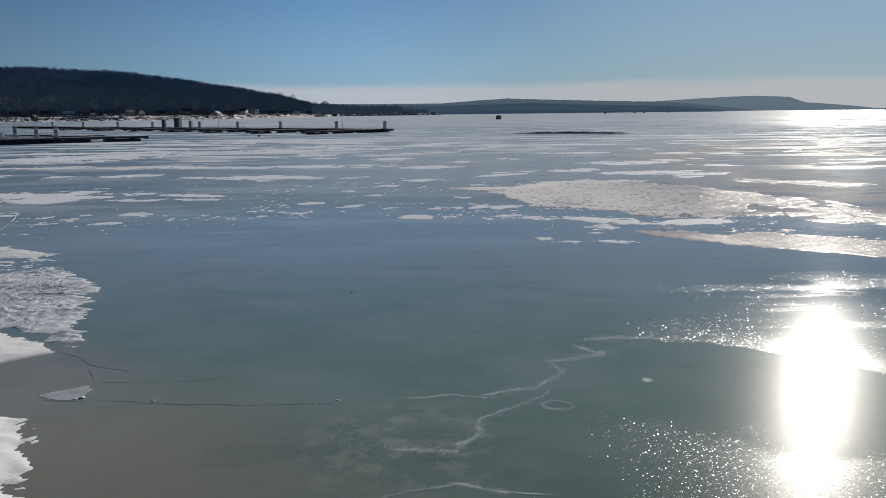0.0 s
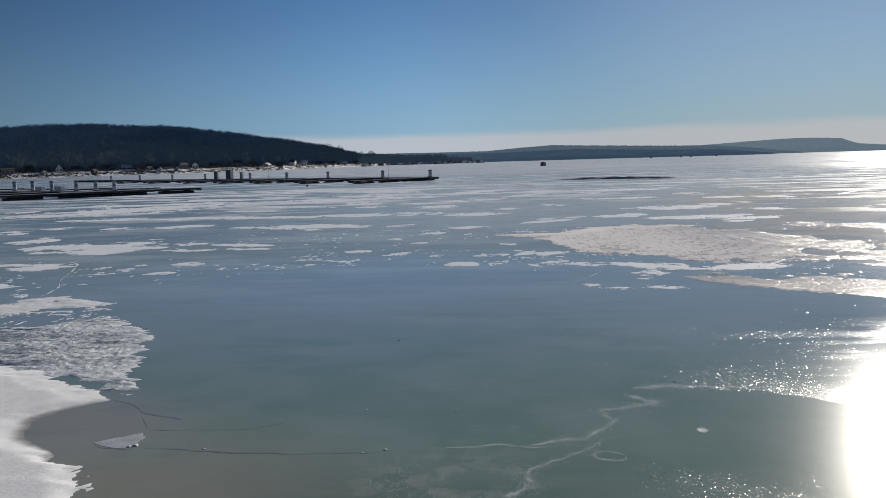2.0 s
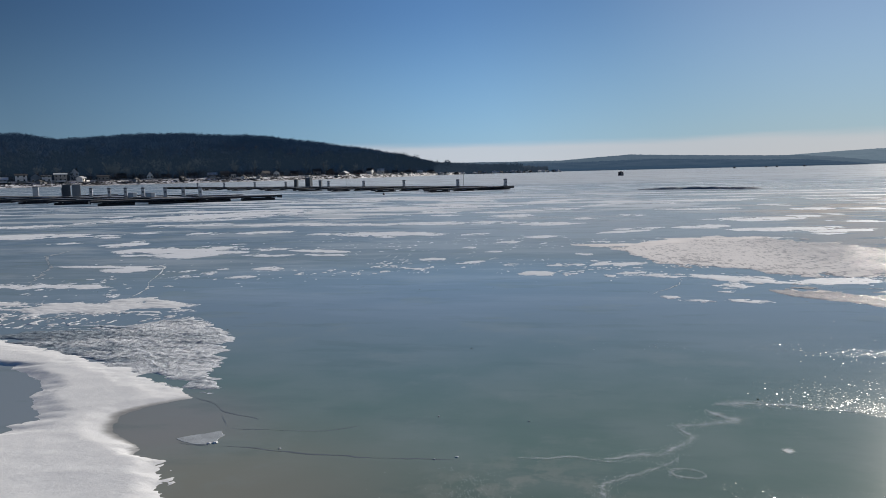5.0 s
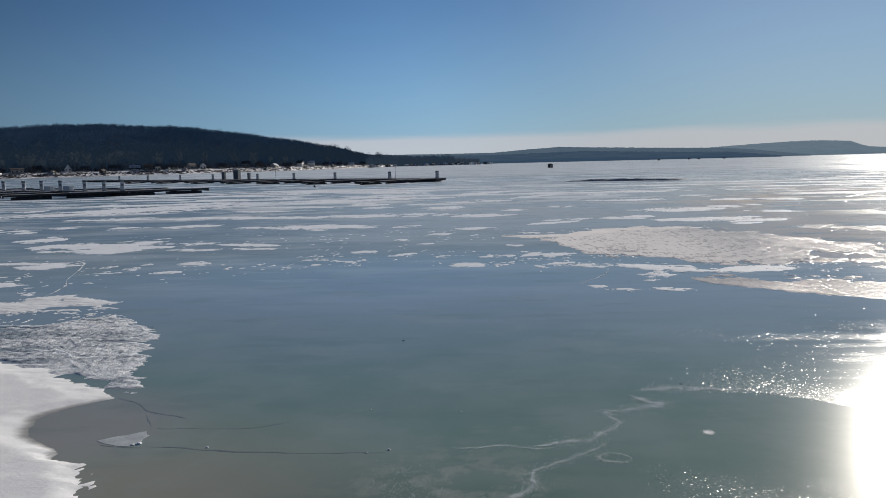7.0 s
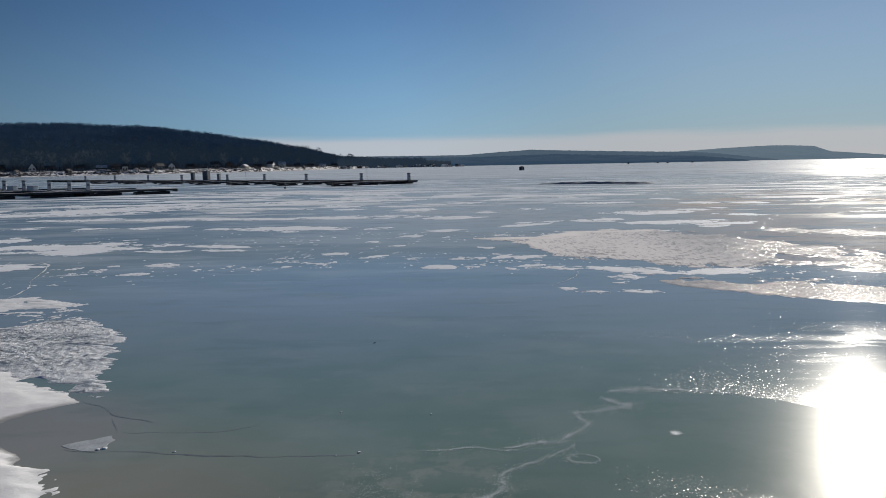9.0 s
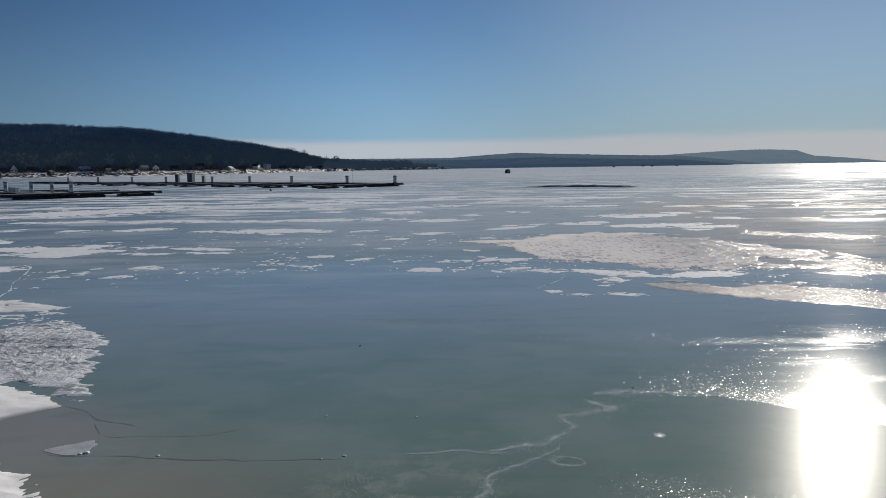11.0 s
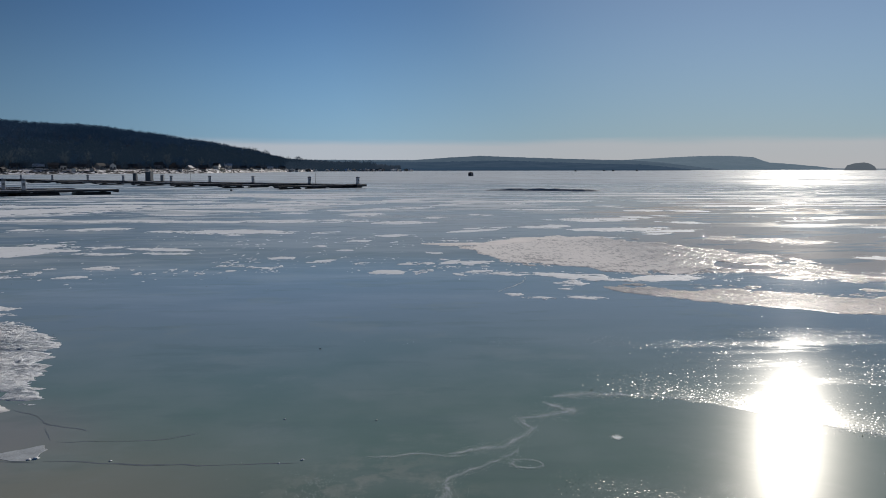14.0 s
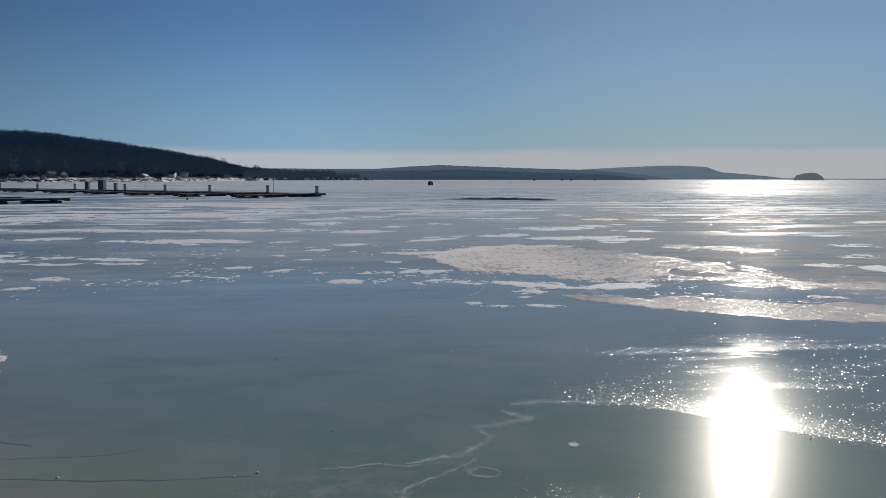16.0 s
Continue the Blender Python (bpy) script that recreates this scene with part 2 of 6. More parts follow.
def lake_ice():
    """Bare, part frosted lake ice: clear and dark over the shallows, snow-dusted far out."""
    n = Nodes("lake_ice")
    co = n.t.nodes.new("ShaderNodeTexCoord").outputs["Object"]
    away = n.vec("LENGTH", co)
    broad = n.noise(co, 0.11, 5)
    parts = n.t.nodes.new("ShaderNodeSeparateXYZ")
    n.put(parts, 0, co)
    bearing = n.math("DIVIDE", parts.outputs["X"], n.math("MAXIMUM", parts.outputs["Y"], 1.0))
    middle = n.noise(co, 0.7, 5)
    fine = n.noise(co, 9.0, 5, 0.6)
    long_co = n.vec("MULTIPLY", co, (0.16, 0.42, 1.0))
    streak = n.noise(long_co, 0.55, 7, 0.62)
    # clear ice over mud and weed; blue added with distance stands in for reflected sky
    clear = n.mix(n.ramp(middle, 0.32, 0.68), (0.128, 0.194, 0.160, 1), (0.168, 0.226, 0.198, 1))
    # far tone also follows bearing from the standing point, to fit the camera's view
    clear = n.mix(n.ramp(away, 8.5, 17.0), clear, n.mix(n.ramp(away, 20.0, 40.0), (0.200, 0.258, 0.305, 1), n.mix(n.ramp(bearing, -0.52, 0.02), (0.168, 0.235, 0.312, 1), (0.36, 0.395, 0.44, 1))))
    sand = n.vec("DISTANCE", co, (-3.6, 5.2, 0.0))
    clear = n.mix(n.ramp(n.math("MULTIPLY_ADD", broad, 1.6, sand), 4.6, 1.6, 0.0, 0.85), clear, (0.240, 0.232, 0.19, 1))
    cove = n.vec("DISTANCE", co, (-4.9, 7.9, 0.0))
    clear = n.mix(n.ramp(n.math("MULTIPLY_ADD", middle, 0.8, cove), 2.3, 0.9, 0.0, 0.8), clear, (0.25, 0.245, 0.235, 1))
    pool = n.vec("DISTANCE", co, (-8.6, 8.8, 0.0))
    clear = n.mix(n.ramp(pool, 3.0, 2.2), clear, (0.235, 0.275, 0.305, 1))
    lens = n.noise(n.vec("MULTIPLY", co, (0.45, 1.25, 1.0)), 0.9, 5, 0.6)
    clear = n.mix(n.ramp(lens, 0.53, 0.66, 0.0, 0.26), clear, (0.105, 0.155, 0.140, 1))
    haze = n.noise(n.vec("MULTIPLY", co, (0.8, 0.9, 1.0)), 0.55, 6, 0.66)
    clear = n.mix(n.ramp(haze, 0.52, 0.68, 0.0, 0.40), clear, (0.235, 0.275, 0.255, 1))
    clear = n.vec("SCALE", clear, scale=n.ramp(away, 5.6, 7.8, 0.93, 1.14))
    # milky, bubbly ice
    milk = n.math("MULTIPLY", n.ramp(streak, 0.47, 0.62), n.ramp(away, 9.0, 30.0, 0.05, 0.75))
    colour = n.mix(milk, clear, (0.385, 0.445, 0.505, 1))
    wisp = n.noise(n.vec("MULTIPLY", co, (0.35, 1.3, 1.0)), 1.1, 7, 0.68)
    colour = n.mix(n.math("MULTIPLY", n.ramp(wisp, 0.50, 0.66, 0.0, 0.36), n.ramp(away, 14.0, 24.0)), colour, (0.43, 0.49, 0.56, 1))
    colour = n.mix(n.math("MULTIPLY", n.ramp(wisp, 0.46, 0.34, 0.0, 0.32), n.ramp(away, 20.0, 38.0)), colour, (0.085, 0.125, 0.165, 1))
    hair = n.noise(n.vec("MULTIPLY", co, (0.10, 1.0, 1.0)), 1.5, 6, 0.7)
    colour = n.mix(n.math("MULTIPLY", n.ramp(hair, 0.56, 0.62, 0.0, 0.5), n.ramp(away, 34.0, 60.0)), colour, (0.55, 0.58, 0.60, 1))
    # snow dust far out in long bands
    dust = n.math("MULTIPLY", n.ramp(n.math("MULTIPLY_ADD", fine, 0.10, streak), 0.555, 0.60), n.ramp(away, 34.0, 70.0))
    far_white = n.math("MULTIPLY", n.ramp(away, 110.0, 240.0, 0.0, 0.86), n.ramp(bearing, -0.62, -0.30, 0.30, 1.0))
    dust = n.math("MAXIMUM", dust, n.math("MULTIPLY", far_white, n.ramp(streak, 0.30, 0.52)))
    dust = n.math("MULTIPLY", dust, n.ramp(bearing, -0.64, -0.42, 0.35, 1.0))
    ripple = n.noise(n.vec("MULTIPLY", co, (0.010, 0.055, 1.0)), 1.0, 7, 0.7)
    dust = n.math("MULTIPLY", dust, n.blend(n.ramp(away, 60.0, 100.0), 1.0, n.ramp(ripple, 0.40, 0.56, 0.35, 1.0)))
    colour = n.mix(dust, colour, (0.69, 0.755, 0.82, 1))
    # frosted stretches of small facets that throw the sun about
    sep = n.t.nodes.new("ShaderNodeSeparateXYZ")
    n.put(sep, 0, co)
    px, py = sep.outputs["X"], sep.outputs["Y"]
    past_edge = n.math("MULTIPLY_ADD", n.math("MAXIMUM", n.math("SUBTRACT", px, 3.3), 0.0), 0.76, n.math("SUBTRACT", py, 9.12))
    past_edge = n.math("MULTIPLY_ADD", n.math("SUBTRACT", n.noise(co, 1.6, 4), 0.5), 0.35, past_edge)
    rim = n.math("MULTIPLY", n.math("MULTIPLY", n.ramp(past_edge, 0.0, 0.06), n.ramp(past_edge, 1.5, 0.1)), n.ramp(px, 2.2, 3.6))
    band_co = n.vec("MULTIPLY", co, (0.30, 1.0, 1.0))
    bands = n.noise(band_co, 1.15, 6, 0.66)
    drawn = n.ramp(n.math("ABSOLUTE", n.math("MULTIPLY_ADD", n.math("SUBTRACT", n.noise(co, 0.9, 4, 0.6), 0.5), 0.9, n.math("SUBTRACT", py, 12.0))), 0.34, 0.06, 0.0, 0.6)
    pebble = n.math("MULTIPLY", n.math("MAXIMUM", drawn, n.ramp(bands, 0.50, 0.60, 0.03, 0.50)), n.math("MULTIPLY", n.math("MULTIPLY", n.ramp(past_edge, 0.1, 1.4), n.ramp(py, 13.6, 11.8, 0.05, 1.0)), n.ramp(px, 2.8, 5.2)))
    shelf = n.math("SUBTRACT", n.math("MAXIMUM", n.math("MULTIPLY_ADD", px, -0.7, 8.1), 5.92), py)
    shelf = n.math("MULTIPLY_ADD", n.math("SUBTRACT", n.noise(co, 2.2, 5, 0.6), 0.5), 0.9, shelf)
    low_edge = n.math("MULTIPLY", n.math("MULTIPLY", n.ramp(shelf, -0.05, 0.35), n.ramp(px, 1.0, 2.6)), 0.36)
    silt = n.math("MULTIPLY", n.math("MULTIPLY", n.ramp(n.vec("DISTANCE", co, (-0.4, 6.3, 0.0)), 1.4, 0.4), n.ramp(n.noise(co, 3.0, 5, 0.65), 0.46, 0.62)), 0.22)
    frosted = n.math("MAXIMUM", n.math("MAXIMUM", n.math("MULTIPLY", rim, 0.55), n.math("MULTIPLY", pebble, 0.65)), n.math("MAXIMUM", low_edge, silt))
    seaward = n.vec("DOT_PRODUCT", co, (1.0, -0.15, 0.0))
    crusty = n.math("MULTIPLY", n.math("MULTIPLY", n.ramp(away, 17.5, 24.0), n.ramp(away, 95.0, 55.0)), n.ramp(seaward, 2.0, 8.0))
    glitter = n.math("MULTIPLY", n.math("MULTIPLY", n.ramp(away, 17.0, 22.0), n.ramp(seaward, -2.0, 7.0, 0.05, 1.0)), n.ramp(wisp, 0.52, 0.64, 0.02, 0.6))
    close = n.ramp(away, 9.0, 7.6)
    strewn = n.math("MULTIPLY", frosted, 0.70)
    tip_a, pick_a = sparkle(n, co, 130.0, n.math("MULTIPLY", strewn, 0.8))
    tip_b, pick_b = sparkle(n, co, 72.0, n.math("MULTIPLY", strewn, 0.62))
    pick = n.blend(close, pick_b, pick_a)
    near_tip = n.vec("ADD", n.vec("SCALE", tip_a, scale=close), n.vec("SCALE", tip_b, scale=n.math("SUBTRACT", 1.0, close)))
    near_tip = n.vec("SCALE", near_tip, scale=0.30)
    glint = n.math("MULTIPLY", glitter, 0.55)
    (mid_tip, mid_pick), (far_tip, far_pick) = sparkle(n, co, 32.0, glint), sparkle(n, co, 14.0, glint)
    mid_tip = n.vec("SCALE", mid_tip, scale=n.ramp(away, 60.0, 40.0, 0.0, 0.40))
    far_tip = n.vec("SCALE", far_tip, scale=n.ramp(away, 40.0, 60.0, 0.0, 0.36))
    swell = n.t.nodes.new("ShaderNodeBump")
    swell.inputs["Strength"].default_value, swell.inputs["Distance"].default_value = 0.18, 0.002
    n.put(swell, "Height", fine)
    normal = n.vec("NORMALIZE", n.vec("ADD", n.vec("ADD", swell.outputs[0], near_tip), n.vec("ADD", mid_tip, far_tip)))
    n.put(n.b, "Normal", normal)
    film = n.ramp(n.noise(n.vec("MULTIPLY", co, (0.22, 0.55, 1.0)), 0.75, 7, 0.62), 0.44, 0.485, 0.15, 0.92)
    colour = n.mix(n.math("MULTIPLY", crusty, film), colour, (0.52, 0.476, 0.447, 1))
    colour = n.mix(n.math("MULTIPLY", silt, 1.8), colour, (0.31, 0.33, 0.285, 1))
    colour = n.mix(n.math("MULTIPLY", frosted, 0.35), colour, (0.42, 0.43, 0.43, 1))
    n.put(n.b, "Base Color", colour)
    sleek = n.ramp(middle, 0.3, 0.7, 0.043, 0.050)
    rough = n.blend(pick, n.blend(frosted, sleek, 0.24), 0.25)
    rough = n.blend(n.ramp(away, 10.0, 13.0), rough, n.blend(pick, n.blend(frosted, 0.046, 0.22), 0.24))
    rough = n.blend(n.ramp(away, 14.0, 30.0), rough, n.blend(n.ramp(seaward, -6.0, 10.0), 0.19, n.blend(n.ramp(away, 45.0, 110.0), n.ramp(wisp, 0.44, 0.60, 0.13, 0.10), n.blend(n.ramp(away, 110.0, 240.0), n.ramp(wisp, 0.44, 0.60, 0.085, 0.07), 0.10))))
    n.put(n.b, "Roughness", n.blend(dust, rough, 0.75))
    n.put(n.b, "Specular IOR Level", n.blend(dust, n.math("MULTIPLY", n.math("MULTIPLY_ADD", frosted, -0.7, 1.0), n.blend(n.ramp(away, 16.0, 26.0), n.ramp(away, 9.5, 15.0, 0.36, 0.16), n.blend(n.blend(n.ramp(away, 40.0, 60.0), mid_pick, far_pick), 0.007, 0.030))), 0.0))
    n.b.inputs["IOR"].default_value = 1.31
    # second, rough gloss on the near ice, imitating lens bloom round the glint
    n.put(n.b, "Coat Weight", n.ramp(away, 9.0, 14.0, 0.085, 0.0))
    n.b.inputs["Coat Roughness"].default_value, n.b.inputs["Coat IOR"].default_value = 0.27, 1.31
    return n.m


def snow(name, colour, grain, rough=0.7, dark=0.9):
    """Wind-packed snow with a sugary grain."""
    n = Nodes(name)
    co = n.t.nodes.new("ShaderNodeTexCoord").outputs["Object"]
    a, b = n.noise(co, 1.1, 5), n.noise(co, grain, 4, 0.7)
    n.put(n.b, "Base Color", n.mix(n.ramp(a, 0.3, 0.7), tuple(c * dark for c in colour) + (1,), (*colour, 1)))
    n.b.inputs["Roughness"].default_value, n.b.inputs["IOR"].default_value = rough, 1.31
    n.b.inputs["Specular IOR Level"].default_value = 0.04
    bp = n.t.nodes.new("ShaderNodeBump")
    bp.inputs["Strength"].default_value, bp.inputs["Distance"].default_value = 0.25, 0.010
    n.put(bp, "Height", b)
    n.put(n.b, "Normal", bp.outputs[0])
    return n.m


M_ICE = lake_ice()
M_SNOW = snow("packed_snow", (0.80, 0.82, 0.85), 45.0)
M_DRIFT = snow("thin_drift_snow", (0.815, 0.85, 0.905), 30.0)


def slush_material():
    """Refrozen slush: white crusts on grey wet ice."""
    n = Nodes("slush_rubble")
    co = n.t.nodes.new("ShaderNodeTexCoord").outputs["Object"]
    flat = n.vec("MULTIPLY", co, (0.8, 1.5, 4.0))
    a = n.noise(flat, 8.0, 8, 0.74)
    b = n.noise(n.vec("MULTIPLY", co, (0.5, 1.2, 1.0)), 1.1, 5, 0.6)
    east = n.ramp(n.vec("DOT_PRODUCT", co, (1.0, 0.45, 0.0)), -5.2, -0.6, -0.13, 0.10)
    cover = n.math("ADD", n.math("MULTIPLY_ADD", b, 0.75, a), east)
    n.put(n.b, "Base Color", n.mix(n.ramp(cover, 0.76, 1.0), (0.245, 0.295, 0.345, 1), (0.765, 0.79, 0.825, 1)))
    n.put(n.b, "Roughness", n.ramp(a, 0.4, 0.6, 0.3, 0.7))
    n.b.inputs["IOR"].default_value, n.b.inputs["Specular IOR Level"].default_value = 1.31, 0.3
    bp = n.t.nodes.new("ShaderNodeBump")
    bp.inputs["Strength"].default_value, bp.inputs["Distance"].default_value = 0.8, 0.03
    n.put(bp, "Height", n.noise(flat, 22.0, 5, 0.7))
    n.put(n.b, "Normal", bp.outputs[0])
    return n.m


M_RUBBLE = slush_material()


def bank_snow():
    """Packed shore snow, soaked and grey where it thins out over the cove."""
    n = Nodes("shore_snow")
    co = n.t.nodes.new("ShaderNodeTexCoord").outputs["Object"]
    sep = n.t.nodes.new("ShaderNodeSeparateXYZ")
    n.put(sep, 0, co)
    a, b = n.noise(co, 0.9, 5), n.noise(n.vec("MULTIPLY", co, (1.0, 2.2, 1.0)), 14.0, 6, 0.72)
    dry = n.mix(n.ramp(a, 0.3, 0.7), (0.80, 0.81, 0.825, 1), (0.87, 0.875, 0.885, 1))
    dry = n.mix(n.ramp(b, 0.62, 0.74, 0.0, 0.35), dry, (0.50, 0.52, 0.54, 1))
    cove = n.ramp(n.vec("DISTANCE", co, (-4.9, 7.9, 0.0)), 1.5, 0.7)
    soaked = n.math("MULTIPLY", cove, n.ramp(n.math("MULTIPLY_ADD", a, 0.012, sep.outputs["Z"]), 0.024, 0.006))
    n.put(n.b, "Base Color", n.mix(soaked, dry, (0.285, 0.29, 0.29, 1)))
    n.b.inputs["Roughness"].default_value, n.b.inputs["IOR"].default_value = 0.7, 1.31
    n.b.inputs["Specular IOR Level"].default_value = 0.04
    bp = n.t.nodes.new("ShaderNodeBump")
    bp.inputs["Strength"].default_value, bp.inputs["Distance"].default_value = 0.30, 0.014
    n.put(bp, "Height", b)
    n.put(n.b, "Normal", bp.outputs[0])
    return n.m


M_BANK_SNOW = bank_snow()
M_RIM = snow("smooth_rim_snow", (0.92, 0.885, 0.875), 25.0)


def crust_material():
    """Granular crust of refrozen snow, ribbed by the wind in rings, its grains catching the sun."""
    n = Nodes("granular_crust")
    co = n.t.nodes.new("ShaderNodeTexCoord").outputs["Object"]
    sep = n.t.nodes.new("ShaderNodeSeparateXYZ")
    n.put(sep, 0, n.vec("MULTIPLY", n.vec("SUBTRACT", co, (5.2, 27.0, 0.0)), (1.0, 0.8, 0.0)))
    r = n.vec("LENGTH", n.vec("MULTIPLY", n.vec("SUBTRACT", co, (5.2, 27.0, 0.0)), (1.0, 0.8, 0.0)))
    turn = n.math("ARCTAN2", sep.outputs["Y"], sep.outputs["X"])
    ring = n.t.nodes.new("ShaderNodeCombineXYZ")
    n.put(ring, "X", n.math("MULTIPLY_ADD", n.noise(co, 0.35, 3), 3.0, n.math("MULTIPLY", r, 5.0)))
    n.put(ring, "Y", n.math("MULTIPLY", turn, 2.2))
    ribs = n.noise(ring.outputs[0], 1.0, 8, 0.72)
    patch = n.noise(co, 0.6, 6, 0.65)
    # dark specks stand in for grain shadows, stretched in depth for the camera's view
    speck = n.noise(n.vec("MULTIPLY", co, (1.0, 0.32, 1.0)), 7.0, 6, 0.72)
    dark_marks = n.ramp(n.math("MULTIPLY_ADD", speck, 0.75, n.math("MULTIPLY_ADD", patch, 0.30, n.math("MULTIPLY", ribs, 0.55))), 0.80, 0.90)
    dark_marks = n.math("MULTIPLY", dark_marks, n.ramp(r, 0.5, 3.0, 0.6, 0.9))
    grain = n.noise(co, 26.0, 4, 0.7)
    pale = n.mix(n.ramp(grain, 0.35, 0.65), (0.89, 0.86, 0.85, 1), (0.97, 0.95, 0.94, 1))
    where = n.t.nodes.new("ShaderNodeSeparateXYZ")
    n.put(where, 0, co)
    icy = n.math("MAXIMUM", n.ramp(where.outputs["X"], 6.0, 10.0, 0.06, 1.0), n.ramp(where.outputs["Y"], 20.0, 19.0))
    pale = n.mix(n.math("MULTIPLY", icy, n.ramp(patch, 0.35, 0.6, 0.5, 0.9)), pale, (0.50, 0.475, 0.47, 1))
    n.put(n.b, "Base Color", n.mix(dark_marks, pale, (0.42, 0.42, 0.44, 1)))
    facets, lit = sparkle(n, co, 40.0, n.math("MULTIPLY", icy, n.ramp(speck, 0.40, 0.62, 0.15, 0.60)))
    tip = n.vec("SCALE", facets, scale=0.28)
    bp = n.t.nodes.new("ShaderNodeBump")
    bp.inputs["Strength"].default_value, bp.inputs["Distance"].default_value = 0.35, 0.02
    n.put(bp, "Height", ribs)
    n.put(n.b, "Normal", n.vec("NORMALIZE", n.vec("ADD", bp.outputs[0], tip)))
    n.put(n.b, "Roughness", n.blend(lit, 0.21, 0.19))
    n.b.inputs["IOR"].default_value = 1.31
    n.put(n.b, "Specular IOR Level", n.math("MULTIPLY", icy, n.blend(lit, 0.0022, 0.018)))
    return n.m


M_CRUST = crust_material()
M_FROST = material("hoar_frost", (0.88, 0.94, 0.96), 0.22, vary=0.06, scale=20, ior=1.31)
f_nodes, f_links = M_FROST.node_tree.nodes, M_FROST.node_tree.links
f_through, f_mix = f_nodes.new("ShaderNodeBsdfTranslucent"), f_nodes.new("ShaderNodeMixShader")
f_through.inputs["Color"].default_value = (0.72, 0.76, 0.74, 1)
f_mix.inputs[0].default_value = 0.35
f_links.new(f_nodes["Principled BSDF"].outputs[0], f_mix.inputs[1])
f_links.new(f_through.outputs[0], f_mix.inputs[2])
f_links.new(f_mix.outputs[0], f_nodes["Material Output"].inputs["Surface"])


def rime_material():
    """A thin rime of frost: specks and films, dense along the middle of the line, bare ice between."""
    n = Nodes("rime_frost")
    co = n.t.nodes.new("ShaderNodeTexCoord").outputs["Object"]
    sep = n.t.nodes.new("ShaderNodeSeparateXYZ")
    n.put(sep, 0, co)
    dense = n.ramp(sep.outputs["Z"], 0.003, 0.0046, soft=False)
    a = n.noise(co, 85.0, 5, 0.75)
    b = n.noise(co, 6.0, 4, 0.6)
    cover = n.math("MULTIPLY_ADD", dense, 0.26, n.math("MULTIPLY_ADD", b, 0.30, a))
    n.put(n.b, "Alpha", n.ramp(cover, 0.82, 0.98, 0.0, 0.62))
    n.b.inputs["Base Color"].default_value = (0.86, 0.935, 0.955, 1)
    n.b.inputs["Roughness"].default_value, n.b.inputs["IOR"].default_value = 0.15, 1.31
    n.b.inputs["Specular IOR Level"].default_value = 0.25
    n.put(n.b, "Normal", n.vec("NORMALIZE", n.vec("ADD", (0.0, 0.0, 1.0), n.vec("SCALE", sparkle(n, co, 110.0, 0.5)[0], scale=0.30))))
    return n.m


M_RIME = rime_material()
M_CRACK = material("wet_crack", (0.145, 0.155, 0.152), 0.3, vary=0.3, scale=6)
M_CRACK_FAINT = material("healing_crack", (0.165, 0.182, 0.178), 0.3, vary=0.3, scale=6)
M_WHITE_CRACK = material("healed_crack", (0.74, 0.77, 0.79), 0.4, vary=0.3, scale=5, spec=0.05)
M_PALE_CRACK = material("old_healed_crack", (0.42, 0.46, 0.50), 0.4, vary=0.3, scale=3, spec=0.05)
M_PLATE = material("thin_ice_plate", (0.44, 0.465, 0.475), 0.3, vary=0.4, scale=6, bump=0.15, ior=1.31)
M_HEAVE = material("wet_heaved_ice", (0.22, 0.26, 0.31), 0.8, spec=0.1, vary=0.5, scale=1.2, bump=0.6, bump_scale=4)
# weathered decking, its grey raised to imitate sun grazing the dock tops
M_DECK = material("weathered_lit_decking", (0.22, 0.215, 0.21), 0.8, vary=0.35, scale=2.0, bump=0.4)
M_BEAM = material("dark_wet_timber", (0.035, 0.036, 0.04), 0.7, vary=0.4, scale=1.5, bump=0.3)
M_FLOAT = material("black_plastic_float", (0.018, 0.02, 0.024), 0.45, vary=0.3, scale=2)
M_POST = material("grey_painted_post", (0.50, 0.53, 0.57), 0.6, vary=0.2, scale=3)
M_POST_CAP = material("dark_post_cap", (0.17, 0.19, 0.21), 0.5, vary=0.2, scale=3)
M_CABINET = material("blue_grey_cabinet", (0.05, 0.07, 0.095), 0.5, vary=0.2, scale=2)
M_POST_GREY = material("grey_cabinet", (0.22, 0.24, 0.26), 0.5, vary=0.2, scale=2)
M_CABINET_LIGHT = material("pale_cabinet_panel", (0.55, 0.58, 0.60), 0.5, vary=0.15, scale=2)
M_TENT = material("dark_tent_cloth", (0.03, 0.035, 0.05), 0.8, vary=0.3, scale=3)
M_TENT_TRIM = material("pale_tent_trim", (0.22, 0.22, 0.22), 0.8, vary=0.2, scale=3)
M_BARK = material("bare_bark", (0.11, 0.105, 0.105), 0.9, vary=0.35, scale=0.3, per_object=0.5, spec=0.05)
# litter darkened and turned blue to stand in for haze over the hillside
M_LITTER = material("leaf_litter_slope", (0.030, 0.035, 0.045), 0.95, vary=0.5, scale=0.02, spec=0.05)


def patchy_bank():
    """Shore bank: old snow with leaf litter and stones showing through."""
    n = Nodes("snowy_bank")
    co = n.t.nodes.new("ShaderNodeTexCoord").outputs["Object"]
    a = n.noise(n.vec("MULTIPLY", co, (1.0, 1.0, 3.0)), 0.15, 7, 0.72)
    n.put(n.b, "Base Color", n.mix(n.ramp(a, 0.46, 0.53), (0.055, 0.053, 0.055, 1), (0.77, 0.77, 0.80, 1)))
    n.b.inputs["Roughness"].default_value, n.b.inputs["Specular IOR Level"].default_value = 0.85, 0.15
    return n.m


